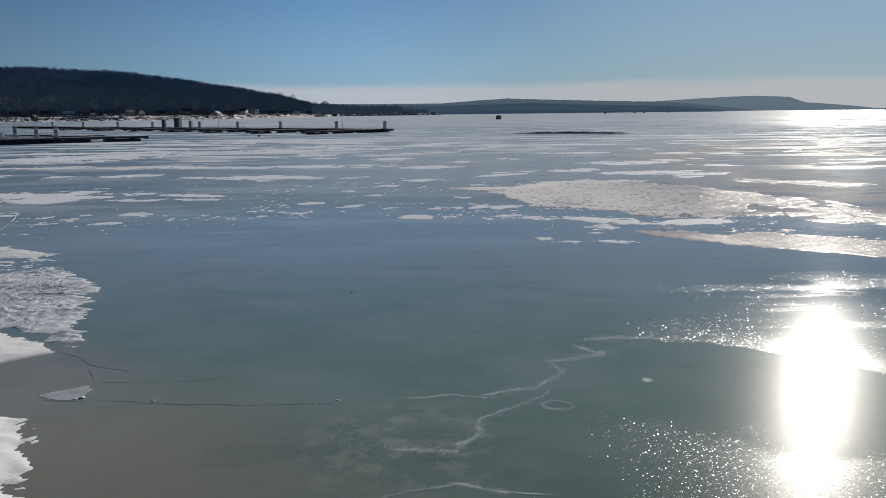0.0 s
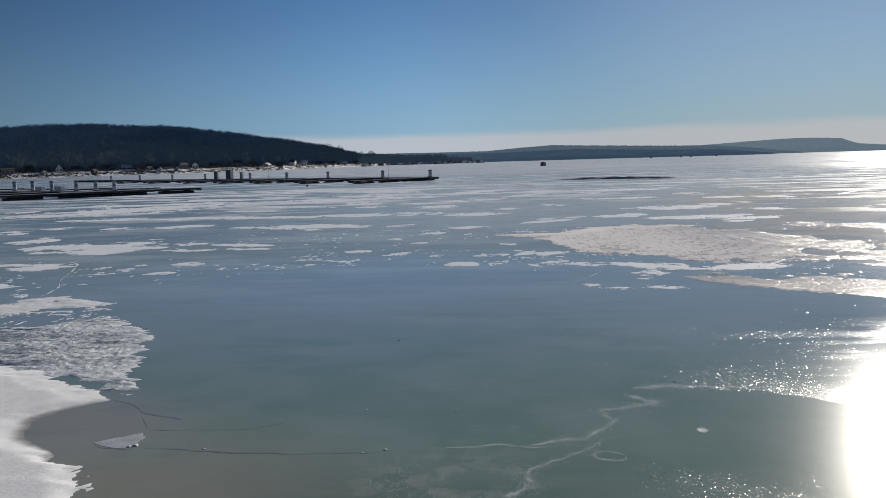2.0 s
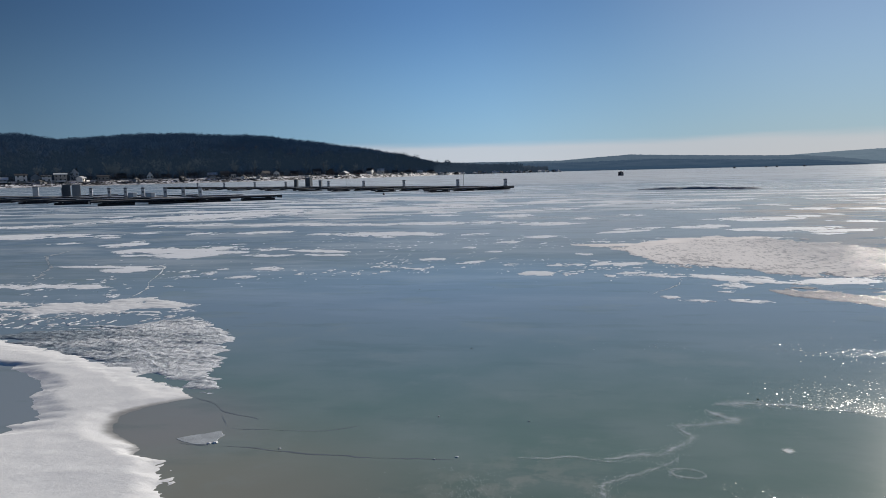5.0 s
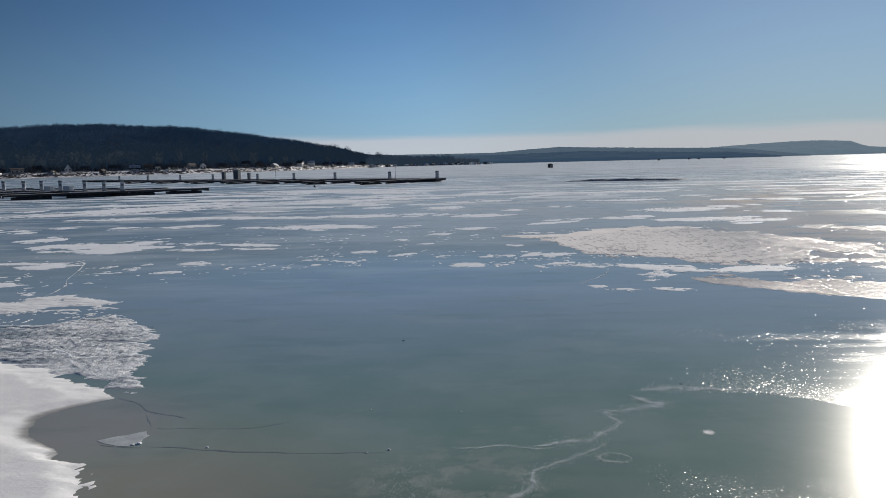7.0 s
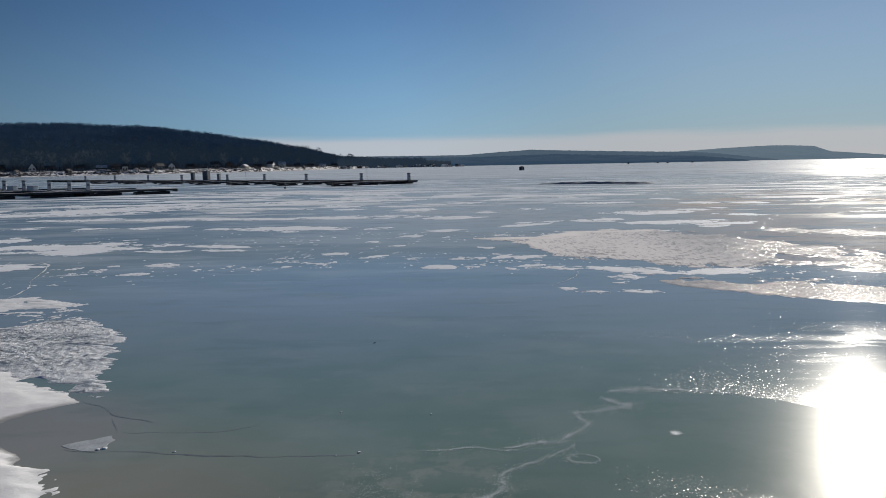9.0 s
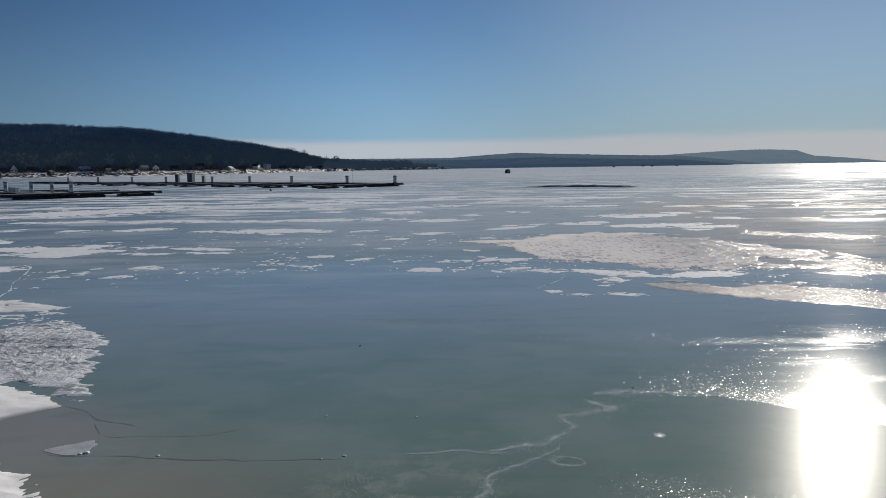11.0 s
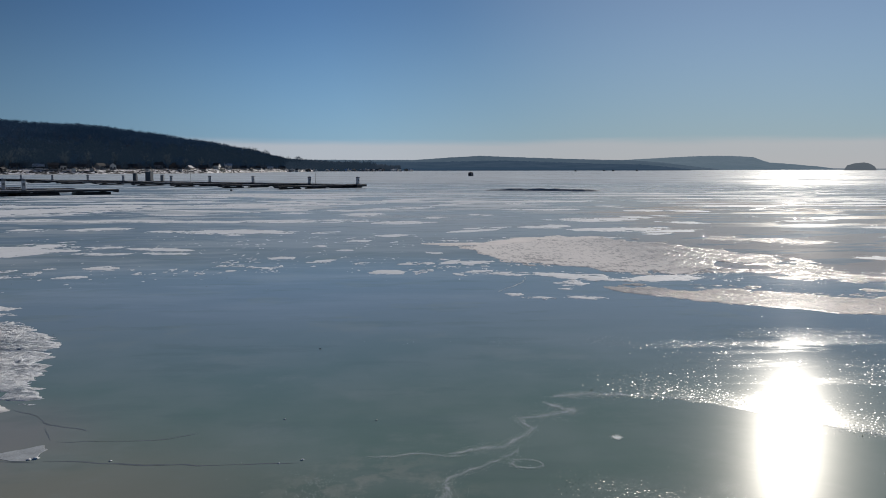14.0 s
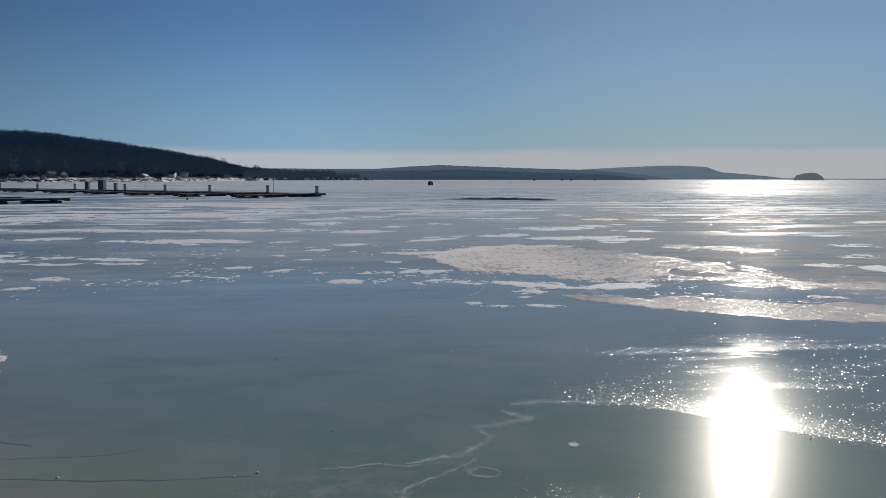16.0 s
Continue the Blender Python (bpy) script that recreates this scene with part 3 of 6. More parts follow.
M_BANK = patchy_bank()
M_STONE = material("shore_stones", (0.075, 0.075, 0.08), 0.85, vary=0.5, scale=0.6, spec=0.05)
M_ROOF = material("dark_shingle_roof", (0.06, 0.058, 0.06), 0.85, vary=0.3, scale=1.5)
M_ROOF_SNOW = snow("roof_snow", (0.74, 0.74, 0.76), 3.0)
M_WINDOW = material("dark_window_glass", (0.02, 0.025, 0.03), 0.08, vary=0.1, scale=1)
M_TRIM = material("white_trim", (0.75, 0.75, 0.73), 0.6, vary=0.1, scale=2)
WALLS = {
    "white": material("white_siding", (0.74, 0.73, 0.70), 0.7, vary=0.12, scale=1.0),
    "tan": material("tan_siding", (0.34, 0.32, 0.295), 0.75, vary=0.15, scale=1.0),
    "grey": material("grey_siding", (0.30, 0.31, 0.33), 0.75, vary=0.15, scale=1.0),
    "brown": material("brown_siding", (0.085, 0.072, 0.066), 0.8, vary=0.2, scale=1.0),
    "blue": material("blue_grey_siding", (0.20, 0.25, 0.31), 0.75, vary=0.15, scale=1.0),
    "red": material("dull_red_siding", (0.13, 0.06, 0.052), 0.75, vary=0.2, scale=1.0),
}


def hazed_woods_material(name, colour, glow):
    """Woods from the tree crowns on the bank to ridges kilometres off: air haze painted in as emission."""
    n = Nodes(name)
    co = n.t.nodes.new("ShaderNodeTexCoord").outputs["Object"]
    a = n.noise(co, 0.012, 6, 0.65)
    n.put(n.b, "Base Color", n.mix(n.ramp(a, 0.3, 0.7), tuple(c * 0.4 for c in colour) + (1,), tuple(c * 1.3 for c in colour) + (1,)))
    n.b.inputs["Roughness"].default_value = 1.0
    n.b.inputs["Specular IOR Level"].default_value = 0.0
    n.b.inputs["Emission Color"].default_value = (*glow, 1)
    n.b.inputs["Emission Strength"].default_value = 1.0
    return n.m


# blue emission and bluish base colours imitate haze, tree crowns on the bank included
M_TWIG_DARK = hazed_woods_material("hillside_woods", (0.050, 0.066, 0.085), (0.0045, 0.0118, 0.0260))
M_TWIG_SHORE = hazed_woods_material("far_shore_woods", (0.017, 0.018, 0.021), (0.0085, 0.0165, 0.0280))
M_TWIG_PALE_HAZE = hazed_woods_material("pale_hazed_twigs", (0.10, 0.105, 0.11), (0.013, 0.020, 0.028))
M_TWIG_POINT = hazed_woods_material("point_woods", (0.03, 0.03, 0.033), (0.0160, 0.0275, 0.0440))
# no emission here; the bluish base colour alone stands in for haze
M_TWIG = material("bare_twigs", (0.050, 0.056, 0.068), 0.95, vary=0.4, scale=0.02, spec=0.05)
M_RIDGE_MID = hazed_woods_material("far_woods", (0.03, 0.032, 0.036), (0.030, 0.057, 0.094))
M_RIDGE_BACK = hazed_woods_material("far_ridge_woods", (0.04, 0.04, 0.043), (0.060, 0.094, 0.132))
M_RIDGE_FAR = hazed_woods_material("farthest_woods", (0.04, 0.04, 0.045), (0.108, 0.152, 0.192))
M_ISLAND = hazed_woods_material("island_woods", (0.04, 0.035, 0.03), (0.10, 0.122, 0.145))


# ---------------------------------------------------------------- the frozen lake
def ice_sheet():
    radii = [0.0] + [0.8 * 1.16 ** k for k in range(59)]
    seg = 144
    verts, faces = [(0, 0, 0)], []
    for r in radii[1:]:
        verts += [(r * math.sin(2 * math.pi * k / seg), r * math.cos(2 * math.pi * k / seg), 0) for k in range(seg)]
    for k in range(seg):
        faces.append((0, 1 + (k + 1) % seg, 1 + k))
    for j in range(len(radii) - 2):
        a, b = 1 + j * seg, 1 + (j + 1) * seg
        for k in range(seg):
            faces.append((a + k, a + (k + 1) % seg, b + (k + 1) % seg, b + k))
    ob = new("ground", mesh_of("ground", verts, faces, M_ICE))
    return tagged(ob, "frozen lake, smooth grey-green ice with frosted and snow-dusted stretches", "lake ice", kind="structure")


ice_sheet()

# wind-blown snow drifts: both tips on the ice and the width
DRIFTS_A = [
    (2.6, 16.7, 3.1, 16.5, 0.29), (3.6, 16.7, 4.3, 16.5, 0.40), (2.2, 17.1, 2.5, 17.1, 0.44), (3.6, 17.9, 3.9, 17.9, 0.40),
    (3.7, 18.8, 4.4, 18.5, 0.96), (-11.3, 16.9, -11.1, 17, 0.63), (1.2, 20.4, 1.4, 20.5, 0.55), (3.8, 20.5, 5.8, 19.4, 0.96),
    (5.6, 19.2, 7.6, 19.7, 1.77), (2.3, 20.5, 3.2, 20.4, 0.81), (-1, 20.7, -0.3, 21.1, 1.20), (1.5, 20.9, 2.3, 20.9, 0.84),
    (-8.9, 19.1, -8.8, 19.1, 0.38), (0, 21.1, 0.4, 21.4, 0.76), (-9.6, 20.2, -9, 20.3, 0.54), (-4.5, 21.9, -4.2, 22.3, 0.58),
    (11.1, 19.3, 12.2, 19.4, 0.49), (0.1, 22.7, 0.5, 23.1, 0.56), (-0.4, 22.8, -0, 23.1, 0.47),
]
# wind-blown snow drifts: both tips on the ice and the width
DRIFTS_B = [
    (1.1, 22.7, 2.2, 23.4, 1.18), (-1.9, 23.1, -1.4, 23.2, 0.85), (-11.5, 20.4, -10.8, 20.5, 0.74), (-16.5, 18.5, -12.8, 18.3, 1.13),
    (-11, 21.1, -10.5, 21.2, 0.62), (-3.3, 23.5, -2.6, 23.8, 0.97), (0.9, 23.9, 1.1, 24, 0.41), (-9.6, 22.1, -8.9, 22.3, 0.96),
    (-10.9, 22.1, -10.6, 22.1, 0.45), (-11.9, 21.7, -11.5, 21.9, 0.77), (-5.4, 24.2, -5.1, 24.4, 0.61), (-4.7, 24.7, -4, 24.7, 0.96),
    (0.4, 26.1, 1, 26.2, 1.24), (-14.8, 22.2, -13.2, 22.2, 1.27), (-2.6, 26.8, -2.3, 27, 0.47), (-2.7, 26.7, -2.2, 27.1, 0.53),
    (-16.8, 22.9, -13.5, 22.8, 0.72), (-9.4, 26.3, -8, 26.1, 1.30), (16.1, 22.8, 17.2, 22.2, 2.48),
]
# wind-blown snow drifts: both tips on the ice and the width
DRIFTS_C = [
    (14.6, 23.7, 15.9, 23.7, 0.93), (-11.6, 26.3, -10.1, 26.2, 0.83), (-3.8, 28.5, -3.4, 28.4, 0.54), (-3.8, 28.4, -3.4, 28.6, 0.65),
    (-10.2, 27.8, -8.3, 27.2, 1.03), (-2.5, 30.3, -1.8, 30.5, 1.13), (-12.5, 28.2, -11, 28.3, 1.02), (-16, 27.9, -12.5, 28.1, 4.91),
    (17.7, 26.2, 19.4, 26.6, 0.95), (-17.8, 27.5, -15.4, 28.2, 3.46), (-1.4, 32.5, -0.1, 32.8, 1.63), (-8.4, 33.4, -7.7, 33.5, 0.80),
    (-4.6, 34.4, -3.3, 34.8, 1.87), (10.4, 32.9, 11.5, 33.4, 1.32), (1.6, 34.5, 3.8, 35.7, 1.25), (-11.3, 35.4, -5.4, 35.2, 3.03),
    (-20.4, 30.6, -18.8, 30.8, 3.23), (11.1, 34.2, 13.6, 35.2, 1.33), (2.6, 36.2, 4.7, 37.3, 1.36),
]
# wind-blown snow drifts: both tips on the ice and the width
DRIFTS_D = [
    (8, 35.6, 11.4, 36.1, 2.49), (20, 30.7, 21.9, 30.8, 2.24), (10, 36.3, 13.2, 36.7, 1.07), (5.4, 37.7, 7.5, 38.6, 2.71),
    (-23.7, 31.4, -22.5, 31.9, 1.07), (-18.9, 35.6, -17.6, 36.6, 2.80), (-16.6, 37.1, -14.5, 37.7, 3.73), (-2, 40.5, 0.8, 41.2, 2.51),
    (-23.1, 34.5, -23, 35.5, 1.87), (13.8, 40.7, 15.5, 39.5, 1.41), (-9.2, 42.4, -2.6, 42.3, 3.12), (22.5, 36, 24.7, 36.6, 1.31),
    (7.8, 41.9, 13.2, 42.9, 3.75), (-23.4, 37.5, -21.4, 37.6, 2.29), (0.7, 44.7, 2.3, 44.7, 1.72), (-20.1, 43.2, -10.1, 41.7, 2.67),
    (-31.1, 36.1, -23.7, 36.5, 3.31), (12.9, 44.3, 14.2, 44.5, 2.59), (20.4, 40.4, 24.1, 42, 1.59),
]
# wind-blown snow drifts: both tips on the ice and the width
DRIFTS_E = [
    (3.5, 48.1, 5.2, 47.2, 1.82), (-4.2, 48.7, -2.1, 48.6, 3.26), (14.7, 46.2, 15.8, 46.5, 1.66), (-4.3, 48.5, -2.6, 49.4, 2.24),
    (-25.5, 43.4, -20.8, 43.7, 3.49), (-8.9, 50.2, -7.1, 50.2, 2.64), (-17, 49.1, -13.6, 48.1, 1.80), (-9, 50.6, -6.8, 50.2, 1.68),
    (-6, 53.2, -2.9, 52.8, 1.90), (-5.9, 53.2, -4.4, 53.4, 1.97), (-10.4, 53, -7.4, 54.7, 3.34), (15.3, 52.4, 17.2, 52, 3.37),
    (6.9, 53.7, 8.9, 54.4, 2.68), (-17.1, 54.3, -10.6, 51.5, 1.97), (9.1, 53.3, 12.2, 54, 2.29), (18.3, 52.3, 19.9, 50.5, 2.49),
    (-4, 54, 0.9, 57, 3.20), (-37.3, 43.3, -32.4, 44.8, 3.56), (-10.5, 55.2, -8.1, 55.9, 3.79),
]
# wind-blown snow drifts: both tips on the ice and the width
DRIFTS_F = [
    (31.4, 46.6, 36.1, 48.2, 2.30), (-30.6, 47.4, -20.6, 58.8, 11.03), (14.6, 57.9, 16.8, 58.3, 3.24), (-16.1, 58.8, -8.9, 61.5, 5.08),
    (1.5, 59.1, 5.4, 65.7, 1.84), (-19.8, 62.7, -9.8, 60.6, 4.29), (7.6, 62.8, 9.4, 63, 3.95), (-11.6, 62.7, -4, 64.3, 4.89),
    (-36, 54.2, -34.6, 55.4, 3.76), (-27.3, 61.3, -20.7, 61.8, 4.10), (-15.3, 71.4, -8, 64.9, 2.54), (-33.6, 60, -31.6, 62.5, 5.49),
    (10.4, 69.2, 15.6, 67.6, 3.22), (-3.4, 66.7, 1.6, 74.8, 3.69), (-27.5, 69.4, -21.7, 66, 3.28), (-22.1, 70.8, -18.1, 69.6, 3.01),
    (-14.9, 80.1, -6.4, 73.7, 5.08), (-22.3, 78.6, -19.4, 79.9, 4.44), (-31, 80.2, -22.8, 75.1, 2.79),
]
# wind-blown snow drifts: both tips on the ice and the width
DRIFTS_G = [
    (-22.5, 87.8, -14.8, 82.8, 3.62),
]


def drift(ax, ay, bx, by, width, seed, mat=M_DRIFT, ragged=0.8, height=0.007, lace=1.0):
    """One wind drift between two tips: a thin ragged sheet of snow that thins out to the ice."""
    length = math.hypot(bx - ax, by - ay) or 0.1
    ux, uy = (bx - ax) / length, (by - ay) / length
    cx, cy = (ax + bx) / 2, (ay + by) / 2
    away = math.hypot(cx, cy)
    du = max(0.03, away / 1100, length / 260)
    dv = max(0.03, away * away / 9000, width / 90)
    us = np.arange(-0.72 * length, 0.72 * length + du, du)
    vs = np.arange(-0.85 * width, 0.85 * width + dv, dv)

    def field(u, v):
        x, y = cx + u * ux - v * uy, cy + u * uy + v * ux
        wide = width * 0.52
        v2 = v + 0.30 * width * fbm(u / width * 0.55 + seed * 3.1, v * 0 + seed, 3)
        s = np.abs(u) / (0.66 * length)
        f = 0.62 - s ** 3 - (v2 / wide) ** 2 * (1 + 2.0 * s ** 2)
        grain = min(max(width, 0.4), 2.5)
        f = f + ragged * (1.3 * fbm(u / grain * 0.5 + seed, v2 / grain * 1.1 + seed * 1.7, 3) + 1.7 * fbm(u * 1.5 * lace / grain ** 0.6 + seed * 5.3, v * 2.4 * lace / grain ** 0.6, 7, 0.74))
        return np.clip(f * height * 1.6, -0.012, height) + 0.003 * fbm(x * 3, y * 3, 3) * (f > 0)

    me = sheet_mesh("snow_drift", us, vs, field, lambda u, v: (cx + u * ux - v * uy, cy + u * uy + v * ux), mat)
    if len(me.polygons) == 0:
        return None
    ob = new("snow_drift", me)
    big = "long streak of" if length > 5 else "small ragged scrap of" if length < 1.2 else "ragged patch of"
    return tagged(ob, f"{big} thin white wind-blown snow on bare lake ice", "snow drift", group="snow drifts on the lake")


seed = 1
for rows in (DRIFTS_A, DRIFTS_B, DRIFTS_C, DRIFTS_D, DRIFTS_E, DRIFTS_F, DRIFTS_G):
    for row in rows:
        long = math.hypot(row[2] - row[0], row[3] - row[1]) > 2.4
        small = row[4] < 1.0 and not long
        drift(*row, seed, ragged=1.5 if small else 0.7 if long else 1.0, lace=1.9 if small else 1.0)
        seed += 1
drift(-41.6, 83.6, -39.4, 84.9, 0.9, 203, mat=M_SNOW, ragged=0.25, height=0.09)
drift(-16.5, 15.7, -10.0, 15.6, 1.2, 201, mat=M_SNOW, ragged=0.6, height=0.016)
drift(-12.2, 15.8, -8.35, 15.1, 2.9, 211, mat=M_SNOW, ragged=0.4, height=0.02)


def streak_field(x, y):
    """Thin wind-drawn streaks of old snow over the open ice."""
    away = np.hypot(x, y)
    f = fbm(x * 0.045 + 3, y * 0.40, 6, 0.62) + 0.22 * fbm(x * 0.5, y * 1.4 + 9, 4, 0.6) - 0.35 - 0.16 * smooth(-20, -45, x)
    f = f - 0.9 * smooth(62, 56, away) - 0.4 * smooth(95, 118, away) + 0.10 * smooth(60, 85, away)
    return np.clip(f * 0.08, -0.012, 0.010)


streaks = new("snow_streaks", sheet_mesh("snow_streaks", np.arange(-75, 45, 0.25), np.arange(34, 118, 0.16), streak_field, lambda u, v: (u, v), M_DRIFT))
tagged(streaks, "thin wind-drawn streaks of old snow on far ice", "snow", kind="stuff")


def fleck_field(x, y):
    """Scraps of snow caught on the rougher ice between the drifts."""
    away = np.hypot(x, y)
    belt = np.exp(-(((away - 22.5) / 2.2) ** 2)) + 0.7 * np.exp(-(((y - 30.5) / 3.0) ** 2))
    clump = fbm(x * 0.28, y * 0.35, 3)
    f = 1.25 * fbm(x * 4.2, y * 3.0, 6, 0.70) + 0.40 * clump + 0.36 * belt - 0.95 - 0.6 * (away < 19.3)
    return np.clip(f * 0.05, -0.012, 0.010)


flecks = new("snow_flecks", sheet_mesh("snow_flecks", np.arange(-17, 9, 0.045), np.arange(15.5, 36, 0.09), fleck_field, lambda u, v: (u, v), M_DRIFT))
tagged(flecks, "scattered scraps of thin white snow on rough ice", "snow", kind="stuff")


# snow bank beside the shore, and the belt of refrozen slush along it
def bank_edge(y):
    return np.interp(y, [-14, 2, 5, 6.04, 6.37, 6.87, 7.09, 7.43, 7.61, 7.91, 8.26, 8.5, 8.71, 8.99, 9.3],
                     [-6.5, -2.4, -3.2, -3.60, -3.72, -4.17, -4.5, -4.96, -5.17, -5.35, -5.38, -5.30, -5.10, -4.93, -5.3])


def bank_top(x):
    return np.interp(x, [-16, -9.91, -9.05, -7.87, -7.18, -6.25, -5.43, -4.93], [14.8, 11.9, 11.59, 10.99, 10.54, 10.1, 9.40, 8.99])


def line_distance(x, y, points):
    """How far each place lies from a line of a few points."""
    far = np.full(np.shape(x), 1e9)
    for (ax, ay), (bx, by) in zip(points[:-1], points[1:]):
        ux, uy = bx - ax, by - ay
        t = np.clip(((x - ax) * ux + (y - ay) * uy) / (ux * ux + uy * uy), 0, 1)
        far = np.minimum(far, np.hypot(x - ax - t * ux, y - ay - t * uy))
    return far


LENS = [(-6.15, 9.92), (-5.75, 9.76), (-5.35, 9.50), (-4.92, 9.02)]


def bank_field(x, y):
    f = np.minimum(np.minimum(bank_edge(y) - x, (bank_top(x) - y) * 0.8), np.minimum(y + 11, x + 20) * 0.5)
    hole_edge = np.interp(y, [6.7, 7.1, 7.5, 7.94, 8.27, 9.03, 9.59, 10.0, 10.35, 10.7], [-9.5, -7.2, -6.4, -6.5, -6.72, -7.3, -7.6, -8.25, -8.7, -10.5])
    f = np.minimum(f, np.maximum(x - hole_edge, -10.8 - x) * 0.8)
    f = np.minimum(f, (line_distance(x, y, LENS) - 0.10) * 0.9)
    cove = np.exp(-(((x + 4.9) / 0.7) ** 2 + ((y - 8.0) / 0.75) ** 2))
    teeth = 0.16 * fbm(x * 2.2, y * 5.0, 6, 0.66) + 0.12 * fbm(x * 0.9, y * 1.3 + 7, 3)
    fringe = smooth(7.5, 6.9, y) * smooth(0.5, 0.1, np.abs(bank_edge(y) - x))
    f = f + teeth * (1 - 0.8 * cove) + fringe * (0.28 * fbm(x * 5, y * 9 + 3, 6, 0.7) - 0.03)
    lumps = 0.008 * fbm(x * 1.1, y * 1.1, 3) + 0.006 * fbm(x * 3.0, y * 6.0, 4) + 0.005 * fbm(x * 12, y * 14, 3)
    return np.clip(f * (0.12 - 0.07 * cove), -0.02, 0.045) + lumps * (f > 0.05) * np.clip(f, 0, 1)


bank = new("snow_bank", sheet_mesh("snow_bank", np.arange(-21, -2.0, 0.055), np.arange(-13.0, 15.5, 0.055), bank_field, lambda u, v: (u, v), M_BANK_SNOW))
tagged(bank, "broad smooth bank of white packed snow lying on the ice", "snow bank")


def slush_field(x, y):
    right = np.interp(y, [8.8, 9.07, 9.5, 10.13, 10.75, 11.22, 11.86, 12.58, 13.2, 13.67, 14.2], [-4.85, -4.79, -4.82, -5.0, -5.1, -5.5, -5.8, -5.95, -6.5, -6.9, -7.6])
    top = np.interp(x, [-18, -10.6, -10.2, -8.6, -8.2, -7.6, -7.0], [12.5, 12.6, 13.25, 13.35, 14.0, 14.3, 14.0])
    f = np.minimum(right - x, np.minimum(y - bank_top(x) + 0.12, (top - y) * 0.8))
    f = np.minimum(f, (line_distance(x, y, LENS) - 0.13) * 1.2)
    f = f + 0.42 * fbm(x * 1.1, y * 4.2, 6, 0.66) + 0.10 * fbm(x * 5, y * 9, 4) - 0.10
    lumps = 1 - np.abs(2 * fbm(x * 4.2 + 4, y * 5.5, 5, 0.66))
    crest = 1 - np.abs(2.2 * fbm(x * 0.9 + 0.5 * y, y * 2.0 - 0.6 * x, 4, 0.55))
    chop = 0.014 * lumps ** 3 + 0.020 * np.clip(crest, 0, 1) ** 4 + 0.020 * fbm(x * 13, y * 17, 4, 0.70) - 0.006
    return np.clip(f * 0.10, -0.02, 0.018) + np.where(f > 0, chop, 0.0) * np.clip(f * 2.5, 0, 1)


def grit_field(x, y):
    """Loose frozen grit of snow between the slush and the drift behind it."""
    right = np.interp(y, [13.0, 13.7, 14.3, 14.8], [-6.6, -6.9, -7.5, -8.3])
    dense = 0.34 * smooth(-9.0, -7.8, x) + 0.10 * np.exp(-(((y - 13.45) / 0.25) ** 2)) + 0.12 * np.exp(-(((y - 14.7) / 0.3) ** 2) - ((x + 9.6) / 0.9) ** 2)
    f = 1.2 * fbm(x * 6.5, y * 6.0, 5, 0.70) + 0.5 * fbm(x * 0.8, y * 1.6, 3) + dense - 0.38
    inside = np.minimum(np.minimum(right - x, y - 13.1), np.minimum(15.0 - y, x + 12.5))
    return np.clip(np.minimum(f, inside * 0.8) * 0.06, -0.015, 0.011)


slush = new("slush_belt", sheet_mesh("slush_belt", np.arange(-18, -4.2, 0.03), np.arange(8.8, 16.8, 0.04), slush_field, lambda u, v: (u, v), M_RUBBLE))
grit = new("snow_grit", sheet_mesh("snow_grit", np.arange(-12.5, -6.3, 0.03), np.arange(13.0, 15.1, 0.03), grit_field, lambda u, v: (u, v), M_SNOW))
tagged(grit, "loose frozen grit of snow lying between slush and drift", "snow", kind="stuff")
tagged(slush, "belt of choppy grey refrozen slush along the snow bank", "refrozen slush", kind="stuff")


# large wind-carved crust far out on the ice, and the sparkling belt of crust in front of it
def mound_field(x, y):
    top = np.interp(x, [0.7, 1.5, 2.3, 3.3, 4.6, 6.1, 7.5, 9.4, 10.2, 11.4, 12.4], [29.25, 28.7, 28.3, 29.3, 31.7, 32.3, 31.9, 30.4, 28.5, 25.5, 23.0])
    low = np.interp(x, [0.7, 1.5, 2.1, 2.4, 2.8, 3.4, 4.7, 5.6, 6.4, 7.6, 8.4, 9.2, 11.0, 12.4], [29.1, 28.1, 27.2, 25.4, 23.6, 22.6, 22.2, 20.7, 20.3, 20.4, 20.9, 21.3, 20.6, 21.8])
    f = np.minimum((top - y) * 0.7, (y - low) * 0.7)
    f = np.minimum(f, (x - 0.5) * 0.5) + 0.75 * fbm(x * 1.5, y * 0.8, 6, 0.66) * smooth(1.2, 3.0, x)
    far_side = smooth(6.5, 11.0, x)
    turn = np.hypot(x - 5.2, (y - 27.0) * 0.8) * 1.5 + 2.2 * fbm(x * 0.35, y * 0.3, 4)
    ribs = np.abs(2 * (turn - np.floor(turn)) - 1) ** 2 * smooth(5.6, 7.2, x + 0.8 * fbm(x, y, 3))
    f = f + far_side * (1.9 * fbm(x * 0.8, y * 1.0 + 4, 6, 0.66) - 0.22) + 0.65 * fbm(x * 1.8, y * 2.6, 6, 0.70) * smooth(1.5, 0.2, y - low)
    return np.clip(f * 0.10, -0.02, 0.011) + 0.003 * fbm(x * 2.5, y * 1.6, 4) * (f > 0.05) + 0.010 * ribs * (f > 0.08)


mound = new("snow_drift", sheet_mesh("snow_drift", np.arange(0.3, 12.6, 0.05), np.arange(19.6, 33.0, 0.07), mound_field, lambda u, v: (u, v), M_CRUST))
tagged(mound, "large wind-carved drift of pinkish granular snow with ringed ribs", "snow drift", group="snow drifts on the lake")


